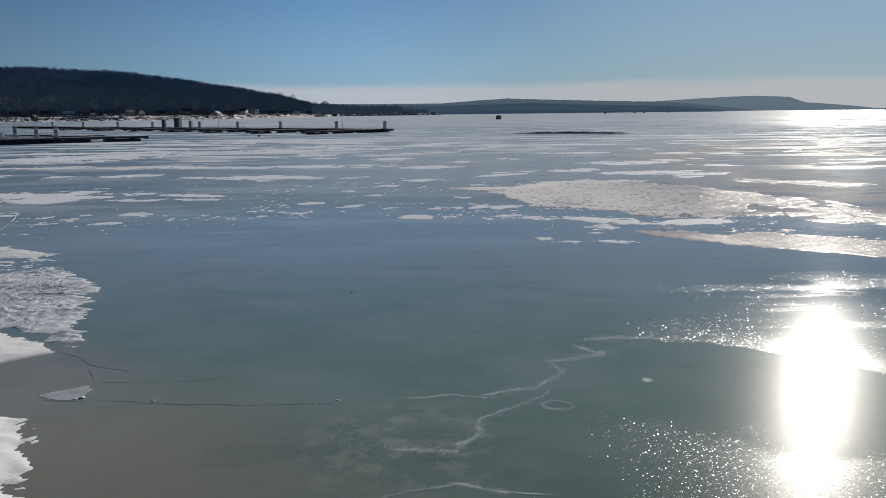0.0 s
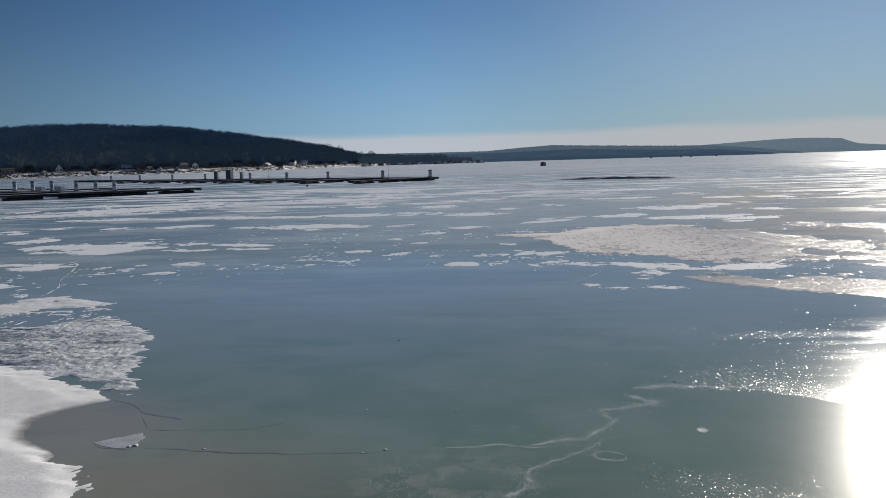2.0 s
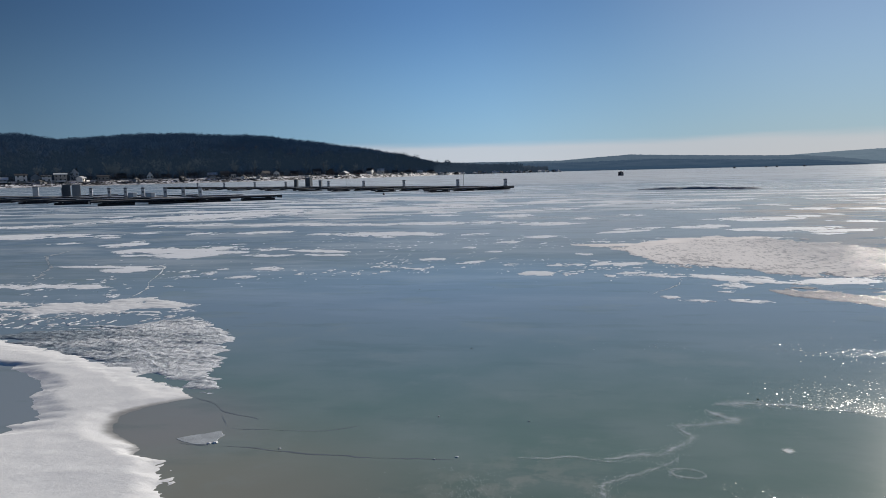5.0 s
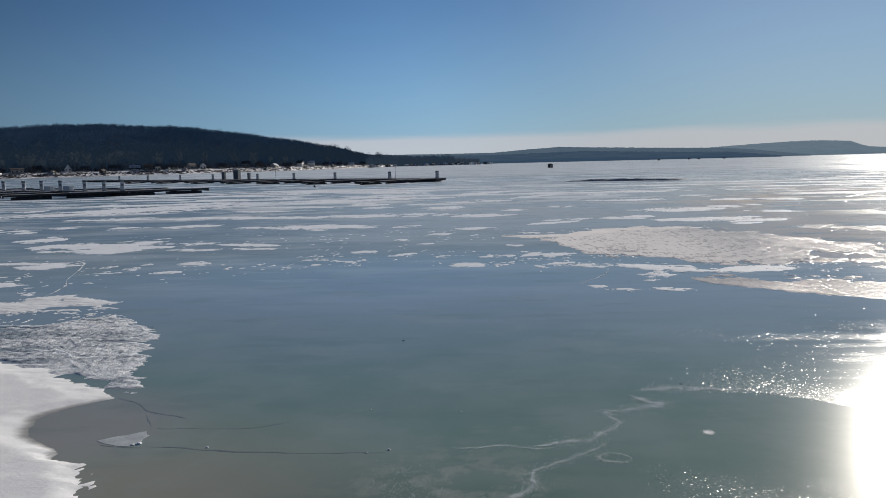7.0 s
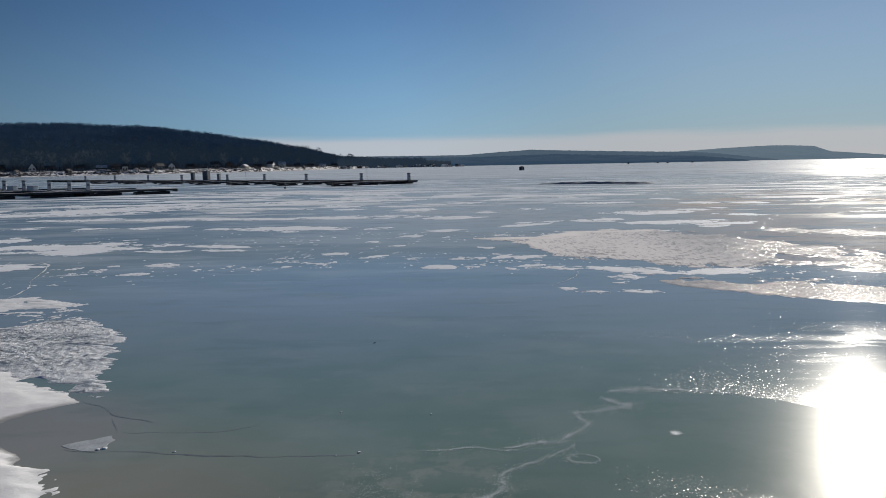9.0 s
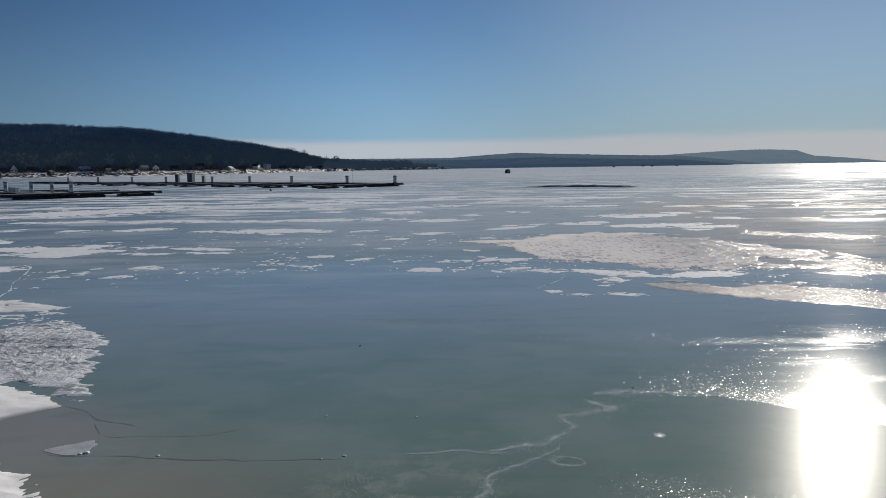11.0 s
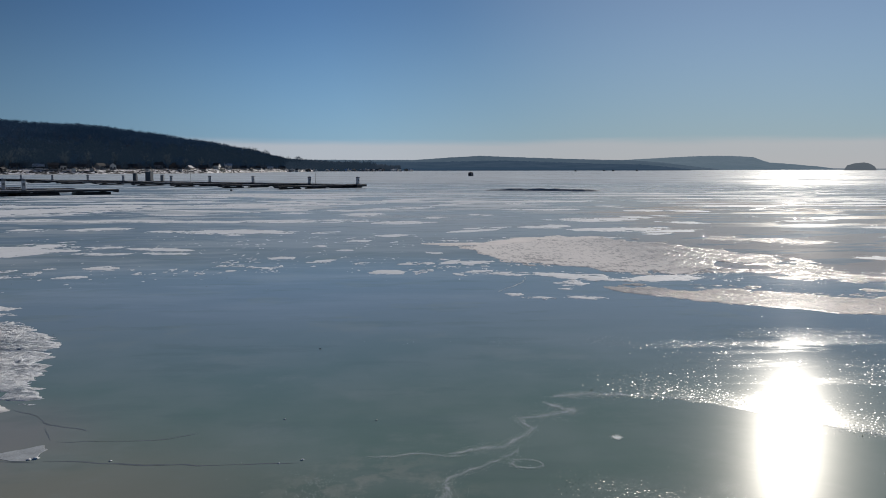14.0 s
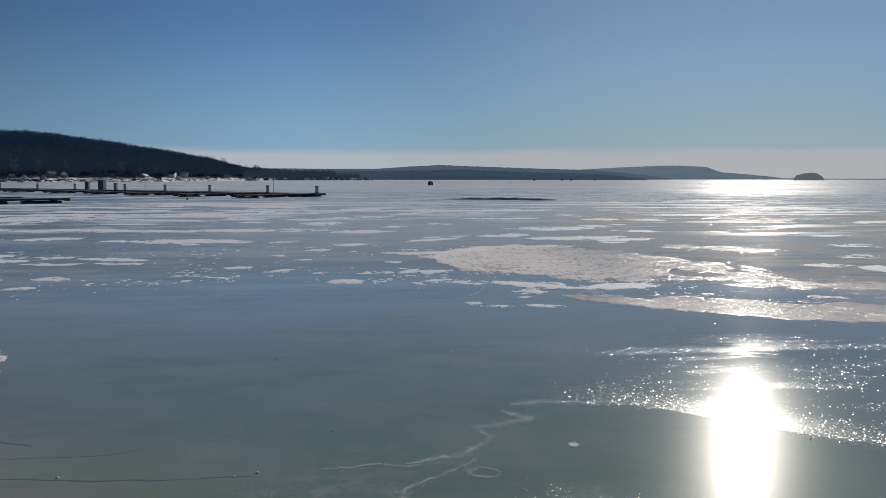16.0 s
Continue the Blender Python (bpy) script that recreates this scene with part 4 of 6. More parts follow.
def belt_field(x, y):
    top = np.interp(x, [4.7, 5.9, 6.8, 7.3, 8.3, 9.5, 11.0, 13.0, 15.0], [18.2, 18.8, 18.1, 18.4, 17.9, 17.1, 16.6, 16.2, 15.2])
    low = np.interp(x, [4.7, 5.0, 5.46, 6.2, 7.2, 8.0, 9.3, 11.0, 15.0], [18.1, 17.35, 16.94, 16.2, 15.35, 14.85, 14.3, 13.7, 13.0])
    f = np.minimum((top - y) * 0.6, (y - low) * 1.1)
    f = np.minimum(f, (15.2 - x) * 0.5) + 0.3 * fbm(x * 1.8, y * 1.4, 6, 0.66)
    f = f + (1.5 * fbm(x * 1.1, y * 1.6 + 9, 6, 0.68) - 0.12) * smooth(1.6, 0.2, top - y) * smooth(0.0, 0.5, y - low)
    return np.clip(f * 0.10, -0.02, 0.010) + 0.002 * fbm(x * 7, y * 5, 3) * (f > 0.05)


belt = new("snow_crust", sheet_mesh("snow_crust", np.arange(4.6, 15.3, 0.04), np.arange(12.6, 19.2, 0.04), belt_field, lambda u, v: (u, v), M_CRUST))
tagged(belt, "glittering belt of granular refrozen snow crust on the ice", "snow crust")
drift(0.5, 28.9, 3.6, 28.9, 1.3, 304, mat=M_RIM, ragged=0.2, height=0.02, lace=0.4)
drift(2.6, 28.3, 5.2, 31.2, 1.7, 309, mat=M_RIM, ragged=0.35, height=0.022)
drift(4.4, 31.4, 8.4, 31.2, 1.7, 306, mat=M_RIM, ragged=0.4, height=0.022)
drift(3.6, 29.6, 8.6, 31.4, 1.3, 305, ragged=0.75)
drift(12.4, 31.8, 17.0, 28.6, 2.6, 303, mat=M_CRUST, ragged=1.1, height=0.012)
drift(10.4, 19.5, 15.5, 18.2, 2.2, 302, mat=M_CRUST, ragged=1.2, height=0.012)


# ---------------------------------------------------------------- cracks, frost and ice plates
def spline(points, step=0.05):
    """A smooth wandering line through a few points."""
    p = np.array(points, float)
    d = np.concatenate([[0], np.cumsum(np.hypot(*np.diff(p, axis=0).T))])
    s = np.arange(0, d[-1], step)
    return np.stack([np.interp(s, d, p[:, 0]), np.interp(s, d, p[:, 1])], 1), s


def crack(name, label, points, width, mat, wander, lift=0.003, step=0.05, category="ice crack", group="cracks in the ice", peak=0.0):
    line, s = spline(points, step)
    span = max(3, int(0.35 / step) | 1)
    soft = np.hanning(span + 2)[1:-1]
    for k in (0, 1):
        line[:, k] = np.convolve(np.pad(line[:, k], span // 2, mode="edge"), soft / soft.sum(), "valid")
    line = line + wander * np.stack([fbm(s * 2.6, s * 0 + 3, 6, 0.62), fbm(s * 2.6, s * 0 + 9, 6, 0.62)], 1)
    t = np.gradient(line, axis=0)
    t /= np.hypot(*t.T)[:, None] + 1e-9
    side = np.stack([-t[:, 1], t[:, 0]], 1)
    w = width * np.clip(0.5 + 1.5 * fbm(s * 2.2, s * 0 + 5, 4), 0.12, 1.4) * np.minimum(1, np.minimum(s + 0.02, s[-1] - s + 0.02) / 0.3)
    a, b = line + side * w[:, None] / 2, line - side * w[:, None] / 2
    z = np.full(len(line), lift)
    verts = np.concatenate([np.column_stack([a, z]), np.column_stack([line, z + peak]), np.column_stack([b, z])])
    n = len(line)
    i = np.arange(n - 1)
    quads = np.concatenate([np.stack([i, i + n, i + n + 1, i + 1], 1), np.stack([i + n, i + 2 * n, i + 2 * n + 1, i + n + 1], 1)])
    ob = new(name, fast_mesh(name, verts, quads, mat))
    return tagged(ob, label, category, group=group)


crack("ice_crack", "dark wet crack winding through the near ice", [(-4.25, 7.42), (-3.86, 7.28), (-3.68, 7.33), (-3.38, 7.3), (-3.07, 7.22), (-2.84, 7.22), (-1.64, 7.14), (-1.08, 7.19)], 0.030, M_CRACK, 0.05, lift=0.0008)
crack("ice_crack", "dark crack from the slush to the clear ice", [(-4.86, 9.02), (-4.49, 8.76), (-4.19, 8.41), (-3.94, 8.31), (-3.55, 8.19)], 0.030, M_CRACK, 0.05, lift=0.0008)
crack("ice_crack", "thin dark crack down to the ice plate", [(-4.16, 8.38), (-3.97, 8.03), (-3.89, 7.77)], 0.022, M_CRACK_FAINT, 0.06, lift=0.0008)
crack("ice_crack", "faint dark crack curving over the clear ice", [(-3.85, 7.92), (-3.52, 7.85), (-3.18, 7.86), (-2.78, 7.84), (-2.49, 7.99), (-2.33, 8.12)], 0.022, M_CRACK_FAINT, 0.06, lift=0.0008)
# crests laid as nearly flat white ribbons so they look bright from the camera
for points, wide in (([(-10.35, 13.2), (-9.35, 13.33), (-8.31, 13.27), (-7.7, 13.28)], 0.07), ([(-7.8, 11.85), (-7.21, 11.46), (-6.81, 11.16), (-6.3, 10.45)], 0.07),
                     ([(-6.6, 12.0), (-6.1, 11.95), (-5.7, 11.8)], 0.05)):
    crack("snow_ridge", "narrow near-flat white ribbon standing in for a snow crest", points, wide, M_DRIFT, 0.05, lift=0.022, peak=0.004, category="snow ridge", group="snow crests in the slush")
crack("ice_crack", "pale healed crack across the ice by the snow", [(-13.58, 22.62), (-13.68, 23.36), (-13.06, 22.77), (-12.28, 21.03), (-11.61, 19.3), (-11.0, 18.18), (-10.7, 17.18), (-10.53, 16.36)], 0.085, M_WHITE_CRACK, 0.03)
crack("ice_crack", "faint pale crack behind the slush", [(-10.58, 16.06), (-10.42, 14.88), (-10.95, 14.1), (-11.59, 13.97)], 0.05, M_WHITE_CRACK, 0.03)
crack("ice_crack", "blurred pale healed crack farther along the ice", [(-20.5, 28.39), (-19.97, 26.08), (-17.18, 22.64), (-15.54, 19.62), (-14.77, 18.44)], 0.16, M_PALE_CRACK, 0.12)
crack("ice_crack", "long pale pressure crack far out on the lake", [(23.9, 52.0), (29.0, 58.5), (34.5, 64.5)], 0.35, M_WHITE_CRACK, 0.4, step=0.3)
crack("ice_crack", "fine pale crack in front of a drift", [(3.1, 20.1), (2.8, 18.9), (1.95, 17.3)], 0.022, M_WHITE_CRACK, 0.1)


def crystals(name, label, x, y, size, seed, tip=0.22):
    """Loose frost crystals: little flat flakes strewn at the places given, each tipped its own way."""
    rng = np.random.RandomState(seed)
    n = len(x)
    size = size * rng.uniform(0.5, 1.7, n)
    turn = rng.uniform(0, 2 * np.pi, n)
    tilt = rng.normal(0, tip, (n, 2))
    verts = np.zeros((n, 4, 3))
    for k in range(4):
        far = size * (1.0, 0.7, 1.1, 0.6)[k]
        dx, dy = far * np.cos(turn + 1.571 * k), far * np.sin(turn + 1.571 * k)
        verts[:, k] = np.stack([x + dx, y + dy, 0.0012 + size * 0.06 + dx * tilt[:, 0] + dy * tilt[:, 1]], 1)
    ob = new(name, fast_mesh(name, verts.reshape(-1, 3), np.arange(n * 4).reshape(n, 4), M_FROST))
    return tagged(ob, label, "frost", kind="stuff")


def frost_line(points, width, grains, seed, label, wander=0.15):
    """A wandering line of rime, thick in places, with a few loose crystals along it."""
    rng = np.random.RandomState(seed)
    line, s = spline(points, 0.025)
    n = len(line)
    line = line + wander * np.stack([fbm(s * 2.3, s * 0 + seed, 5), fbm(s * 2.3, s * 0 + seed + 4, 5)], 1)
    t = np.gradient(line, axis=0)
    t /= np.hypot(*t.T)[:, None] + 1e-9
    side = np.stack([-t[:, 1], t[:, 0]], 1)
    w = width * np.clip(0.75 + 1.2 * fbm(s * 1.4, s * 0 + seed + 2, 4), 0.2, 1.8) * np.clip(np.minimum(s, s[-1] - s) / 0.2, 0.05, 1)
    rows = [np.column_stack([line + side * (w * k)[:, None], np.full(n, 0.0046 - 0.0016 * abs(k))]) for k in (-1.0, -0.5, 0.0, 0.5, 1.0)]
    i = np.arange(n - 1)
    quads = np.concatenate([np.stack([i + k * n, i + (k + 1) * n, i + (k + 1) * n + 1, i + k * n + 1], 1) for k in range(4)])
    ob = new("frost_line", fast_mesh("frost_line", np.concatenate(rows), quads, M_RIME))
    tagged(ob, label, "frost", kind="stuff")
    k = rng.randint(0, n, int(s[-1] * grains))
    off = rng.normal(0, 0.7, (len(k), 2)) * w[k][:, None]
    crystals("frost_grains", "loose glittering frost grains along a frost line", line[k, 0] + off[:, 0], line[k, 1] + off[:, 1], 0.0036, seed, 0.11)


def frost_field(cx, cy, rx, ry, n, seed, label, size=0.011, tip=0.15):
    rng = np.random.RandomState(seed)
    x, y = cx + rx * rng.normal(0, 0.5, n * 4), cy + ry * rng.normal(0, 0.5, n * 4)
    keep = fbm(x * 1.3 + seed, y * 2.0, 4) > rng.uniform(-0.05, 0.35, n * 4)
    return crystals("frost_field", label, x[keep][:n], y[keep][:n], size, seed, tip)


frost_line([(6.5, 7.0), (4.93, 7.90), (4.52, 8.30), (4.17, 8.69), (3.71, 9.09), (3.03, 9.24), (2.17, 9.32), (1.85, 9.24)], 0.28, 330, 11, "curving line of glittering hoar frost on clear ice")
frost_line([(1.72, 9.06), (1.93, 8.70), (1.43, 8.40), (1.30, 8.41), (1.37, 8.01), (1.04, 7.50), (0.38, 7.36)], 0.19, 420, 12, "jagged line of white hoar frost on clear ice")
frost_line([(0.60, 7.38), (0.38, 7.36), (-0.56, 7.31)], 0.07, 110, 13, "sparse line of frost specks")
frost_line([(1.06, 7.48), (0.85, 7.2), (0.40, 6.75), (0.33, 6.45), (0.06, 6.08), (-0.43, 6.06)], 0.17, 300, 14, "thin wandering line of hoar frost")
frost_line([(-0.6, 5.28), (-0.30, 5.41), (0.10, 5.48), (0.40, 5.34), (0.9, 5.26)], 0.1, 90, 15, "thin wavering frost line close by the shore")
spot = np.random.RandomState(40)
crystals("frost_spot", "small bright clot of white frost on clear ice", 2.23 + spot.normal(0, 0.024, 460), 7.75 + spot.normal(0, 0.028, 460), 0.0055, 41, 0.10)
ring = [(1.15 + 0.15 * math.cos(a * 0.5236), 7.06 + 0.115 * math.sin(a * 0.5236)) for a in range(13)]
frost_line(ring, 0.075, 420, 16, "small frost ring round an old hole", 0.04)
frost_field(-1.1, 6.55, 0.5, 0.4, 420, 23, "cloud of loose frost grains over silty ice", 0.0036, 0.1)
frost_field(-0.75, 6.3, 0.45, 0.3, 420, 24, "loose frost grains over silty ice", 0.0036, 0.1)
frost_field(3.3, 6.15, 1.3, 0.5, 1900, 19, "scattered frost grains near the glare", 0.0022, 0.10)
frost_field(3.9, 12.3, 3.0, 0.35, 420, 20, "thin band of glittering frost grains", 0.0055, 0.3)
frost_field(3.6, 10.5, 1.8, 0.4, 260, 22, "sparse glittering frost grains", 0.005, 0.22)


def plate():
    """A thin tilted slab of broken ice at the crack."""
    bm = bmesh.new()
    ring = [(-0.31, -0.03), (-0.22, 0.06), (-0.06, 0.15), (0.10, 0.26), (0.145, 0.17), (0.19, 0.13), (0.17, 0.02), (0.20, -0.09), (0.12, -0.17), (-0.04, -0.165), (-0.18, -0.115)]
    chip = np.random.RandomState(3)  # broken edges
    ring = [(a[0] * (1 - f) + b[0] * f + chip.uniform(-0.007, 0.007), a[1] * (1 - f) + b[1] * f + chip.uniform(-0.012, 0.012)) for a, b in zip(ring, ring[1:] + ring[:1]) for f in (0.0, 0.35, 0.7)]
    top = [bm.verts.new((x, y, 0.0025 + 0.003 * y)) for x, y in ring]
    low = [bm.verts.new((x * 1.03, y * 1.03, -0.01)) for x, y in ring]
    bm.faces.new(top)
    for k in range(len(ring)):
        j = (k + 1) % len(ring)
        bm.faces.new((top[k], low[k], low[j], top[j]))
    me = bpy.data.meshes.new("ice_plate")
    bm.to_mesh(me)
    bm.free()
    me.materials.append(M_PLATE)
    ob = new("ice_plate", me)
    ob.matrix_basis = pose(-4.0, 7.52, 0.0)
    return tagged(ob, "thin tilted plate of broken pale ice beside the dark crack", "ice plate")


plate()


def crumb(x, y, size, seed):
    """A small knob of refrozen snow."""
    bm = bmesh.new()
    bmesh.ops.create_icosphere(bm, subdivisions=2, radius=size)
    for v in bm.verts:
        v.co *= 1 + 0.5 * noise.noise(v.co / size * 1.7 + Vector((seed, 0, 0)))
        v.co.z = max(v.co.z * 0.35, -0.004)
    me = bpy.data.meshes.new("snow_crumb")
    bm.to_mesh(me)
    bm.free()
    me.materials.append(M_SNOW)
    ob = new("snow_crumb", me)
    ob.matrix_basis = pose(x, y, 0.003, 0, 0, seed * 40)
    return tagged(ob, "small white crumb of refrozen snow beside the crack", "snow crumb", group="snow crumbs on the ice")


for k, (x, y, size) in enumerate(((-1.10, 7.26, 0.016), (-1.32, 7.18, 0.011), (-1.49, 8.50, 0.012), (-3.02, 7.31, 0.014), (-0.42, 8.42, 0.010), (-3.80, 7.41, 0.03), (-3.86, 7.38, 0.02))):
    crumb(x, y, size, k + 1)


def leaf(x, y, turn):
    """A curled dead leaf lying on the ice."""
    bm = bmesh.new()
    outline = [(-0.025, 0, 0.0), (-0.01, 0.012, 0.006), (0.015, 0.01, 0.008), (0.028, 0, 0.003), (0.015, -0.01, 0.007), (-0.01, -0.012, 0.005)]
    mid = bm.verts.new((0, 0, 0.001))
    rim = [bm.verts.new(p) for p in outline]
    for k in range(6):
        bm.faces.new((mid, rim[k], rim[(k + 1) % 6]))
    bmesh.ops.solidify(bm, geom=bm.faces[:], thickness=0.002)
    me = bpy.data.meshes.new("dead_leaf")
    bm.to_mesh(me)
    bm.free()
    me.materials.append(M_BARK)
    ob = new("dead_leaf", me)
    ob.matrix_basis = pose(x, y, 0.004, 0, 0, turn)
    return tagged(ob, "small curled dark dead leaf lying on the ice", "leaf")


leaf(-1.51, 11.94, 30)
leaf(-6.35, 13.15, 120)


def heave(x0, y0, x1, y1, width, high, label, seed):
    """A low ridge of wet heaved ice."""
    length = math.hypot(x1 - x0, y1 - y0)
    ux, uy = (x1 - x0) / length, (y1 - y0) / length

    def field(u, v):
        s = np.clip(u / length, 0, 1)
        body = np.clip(4 * s * (1 - s), 0, 1) ** 0.6
        f = body * (0.6 + 0.9 * np.abs(fbm(u * 0.35 + seed, v * 0.4, 4))) * (1 - (v / (width / 2)) ** 2)
        return high * f + 0.05 * fbm(u * 1.3, v * 1.3 + seed, 4) - 0.05

    me = sheet_mesh("ice_heave", np.arange(0, length, length / 220), np.arange(-width / 2, width / 2, width / 30), field, lambda u, v: (x0 + u * ux - v * uy, y0 + u * uy + v * ux), M_HEAVE)
    return tagged(new("ice_heave", me), label, "ice ridge")


heave(9.8, 105.5, 26.0, 101.0, 2.4, 0.44, "long low ridge of dark wet heaved ice", 3)
heave(70.0, 136.0, 73.5, 134.5, 1.6, 0.17, "short dark lump of heaved ice far out", 8)
heave(-4.0, 112.0, 8.0, 111.0, 1.2, 0.10, "thin dark seam in the ice off the dock end", 5)


# ---------------------------------------------------------------- shores and hills
def shore_range(az):
    return np.interp(az, [-60, -40, -31, -23, -19, -15.5, -12, -9.5, -7], [540, 550, 570, 590, 640, 690, 830, 1050, 1400])


def canopy_el(az):
    return np.interp(az, [-60, -44, -40, -38, -36.2, -33.8, -31.3, -28.7, -23.7, -19.65, -15.5, -12.1, -9.5, -7],
                     [2.2, 3.0, 3.25, 3.18, 2.88, 3.02, 3.2, 3.25, 3.08, 2.68, 2.12, 1.5, 0.85, 0.55])


def hill_height(az, r):
    """Ground height of the wooded hill behind the near shore."""
    shore = shore_range(az)
    crest_r = np.maximum(1150.0, shore + 350)
    crest = crest_r * np.tan(np.radians(canopy_el(az))) + 2.9 - 8.5
    d = r - shore
    rise = smooth(0.0, 1.0, np.clip((d - 60) / (crest_r - shore - 60), 0, 1)) ** 0.9
    low = np.interp(d, [-15, -12, 0, 5, 16, 60], [-0.3, 0.05, 0.3, 1.6, 3.0, 4.8])
    fall = np.clip((r - crest_r) / 500, 0, 1)
    return low + np.maximum(crest - 4.8, 0) * rise * (1 - 0.6 * fall) + 2.5 * fbm(az * 0.8, r * 0.01, 4) * np.clip(d / 150, 0, 1) + 0.5 * fbm(az * 9, r * 0.09, 3) * np.clip(d / 8, 0, 1)


def polar(az, r):
    a = np.radians(az)
    return r * np.sin(a), r * np.cos(a)


def hill_sheet(name, d0, d1, steps, mat, label, category):
    az = np.arange(-58, -7.4, 0.12)
    d = np.linspace(0, 1, steps) ** 1.6 * (d1 - d0) + d0
    a, dd = np.meshgrid(az, d, indexing="ij")
    r = shore_range(a) + dd
    x, y = polar(a, r)
    z = hill_height(a, r)
    idx = np.arange(a.size).reshape(a.shape)
    q = np.stack([idx[:-1, :-1], idx[:-1, 1:], idx[1:, 1:], idx[1:, :-1]], -1).reshape(-1, 4)
    ob = new(name, fast_mesh(name, np.stack([x, y, z], -1).reshape(-1, 3), q, mat, True))
    return tagged(ob, label, category, kind="structure")


hill_sheet("ground_bank", -16, 45, 18, M_BANK, "snow-covered lake bank along the far shore", "lake bank")
hill_sheet("ground_hill", 45, 1250, 30, M_LITTER, "leaf-littered hillside under bare woods, tinted blue for haze", "hillside")


def twig_tree(rng, twigs, wide=0.24, thick=1.0):
    """One bare tree, 1 high: a three-sided trunk and slim rising twigs, as corners and triangles."""
    v, f = [], []
    for k in range(3):
        a = 2.094 * k
        v.append((0.018 * math.cos(a), 0.018 * math.sin(a), 0))
    v.append((0, 0, 0.85))
    f += [(0, 1, 3), (1, 2, 3), (2, 0, 3)]
    for k in range(twigs):
        a = rng.uniform(0, 2 * math.pi)
        q = rng.uniform(-0.75, 1.0)
        shell = rng.uniform(0.55, 1.0) ** 0.5
        reach = wide * math.sqrt(1 - q * q * 0.96) * shell
        tip = np.array((reach * math.cos(a), reach * math.sin(a), 0.62 + 0.37 * q * shell))
        h = max(0.2, tip[2] - rng.uniform(0.02, 0.13))
        base = np.array((0.6 * tip[0] + rng.uniform(-0.03, 0.03), 0.6 * tip[1] + rng.uniform(-0.03, 0.03), h))
        side = np.array((-math.sin(a), math.cos(a), rng.uniform(-0.6, 0.6))) * rng.uniform(0.007, 0.016) * thick
        n = len(v)
        v += [tuple(base - side), tuple(base + side), tuple(tip)]
        f.append((n, n + 1, n + 2))
    return np.array(v), np.array(f)


def woods(name, label, az, r, ground, high, twigs, mat, seed, wide=0.24, thick=1.0):
    """Many bare trees as one mesh."""
    rng = np.random.RandomState(seed)
    kinds = [twig_tree(rng, twigs, wide, thick) for k in range(6)]
    pick = rng.randint(0, 6, len(az))
    verts, tris, n = [], [], 0
    x, y = polar(az, r)
    for k, (v, f) in enumerate(kinds):
        w = np.where(pick == k)[0]
        if not len(w):
            continue
        h = high[w] * rng.uniform(0.8, 1.2, len(w))
        t = rng.uniform(0, 6.283, len(w))
        c, s = np.cos(t)[:, None], np.sin(t)[:, None]
        px = (v[None, :, 0] * c - v[None, :, 1] * s) * h[:, None] + x[w][:, None]
        py = (v[None, :, 0] * s + v[None, :, 1] * c) * h[:, None] + y[w][:, None]
        pz = v[None, :, 2] * h[:, None] + ground[w][:, None] - 0.3
        verts.append(np.stack([px, py, pz], -1).reshape(-1, 3))
        tris.append((f[None] + (n + np.arange(len(w)) * len(v))[:, None, None]).reshape(-1, 3))
        n += len(w) * len(v)
    ob = new(name, fast_mesh(name, np.concatenate(verts), np.concatenate(tris), mat))
    return tagged(ob, label, "woods", kind="stuff")


rng = np.random.RandomState(5)
n_trees = 17000
az = rng.uniform(-48, -7.6, n_trees)
rr = shore_range(az) + 40 + (rng.uniform(0, 1, n_trees) ** 0.8) * (np.maximum(1250, shore_range(az) + 420) - shore_range(az) - 40)
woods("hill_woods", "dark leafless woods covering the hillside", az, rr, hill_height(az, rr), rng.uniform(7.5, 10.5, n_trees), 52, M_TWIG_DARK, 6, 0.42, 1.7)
n_trees = 1000
az = rng.uniform(-46, -8.5, n_trees)
rr = shore_range(az) + rng.uniform(0, 1, n_trees) ** 1.6 * 190 + 38
woods("shore_woods", "bare haze-tinted trees among the lakeside houses", az, rr, hill_height(az, rr), rng.uniform(9, 16, n_trees) * np.clip(rr / 600, 0.9, 1.2), 120, M_TWIG_SHORE, 7, 0.36, 1.7)

n_trees = 620
az = rng.uniform(-46, -8.8, n_trees)
rr = shore_range(az) + rng.uniform(13, 46, n_trees)
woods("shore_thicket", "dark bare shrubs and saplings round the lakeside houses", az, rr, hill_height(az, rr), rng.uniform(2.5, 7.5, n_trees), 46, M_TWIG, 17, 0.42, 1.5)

n_trees = 110
az = np.concatenate([rng.normal(-26.8, 0.7, 60), rng.normal(-30.2, 0.8, 50)])
rr = shore_range(az) + rng.uniform(45, 110, n_trees)
woods("shore_grove", "pale grey leafless trees standing at the foot of the hill", az, rr, hill_height(az, rr), rng.uniform(10, 15, n_trees), 110, M_TWIG_PALE_HAZE, 27, 0.40, 1.1)


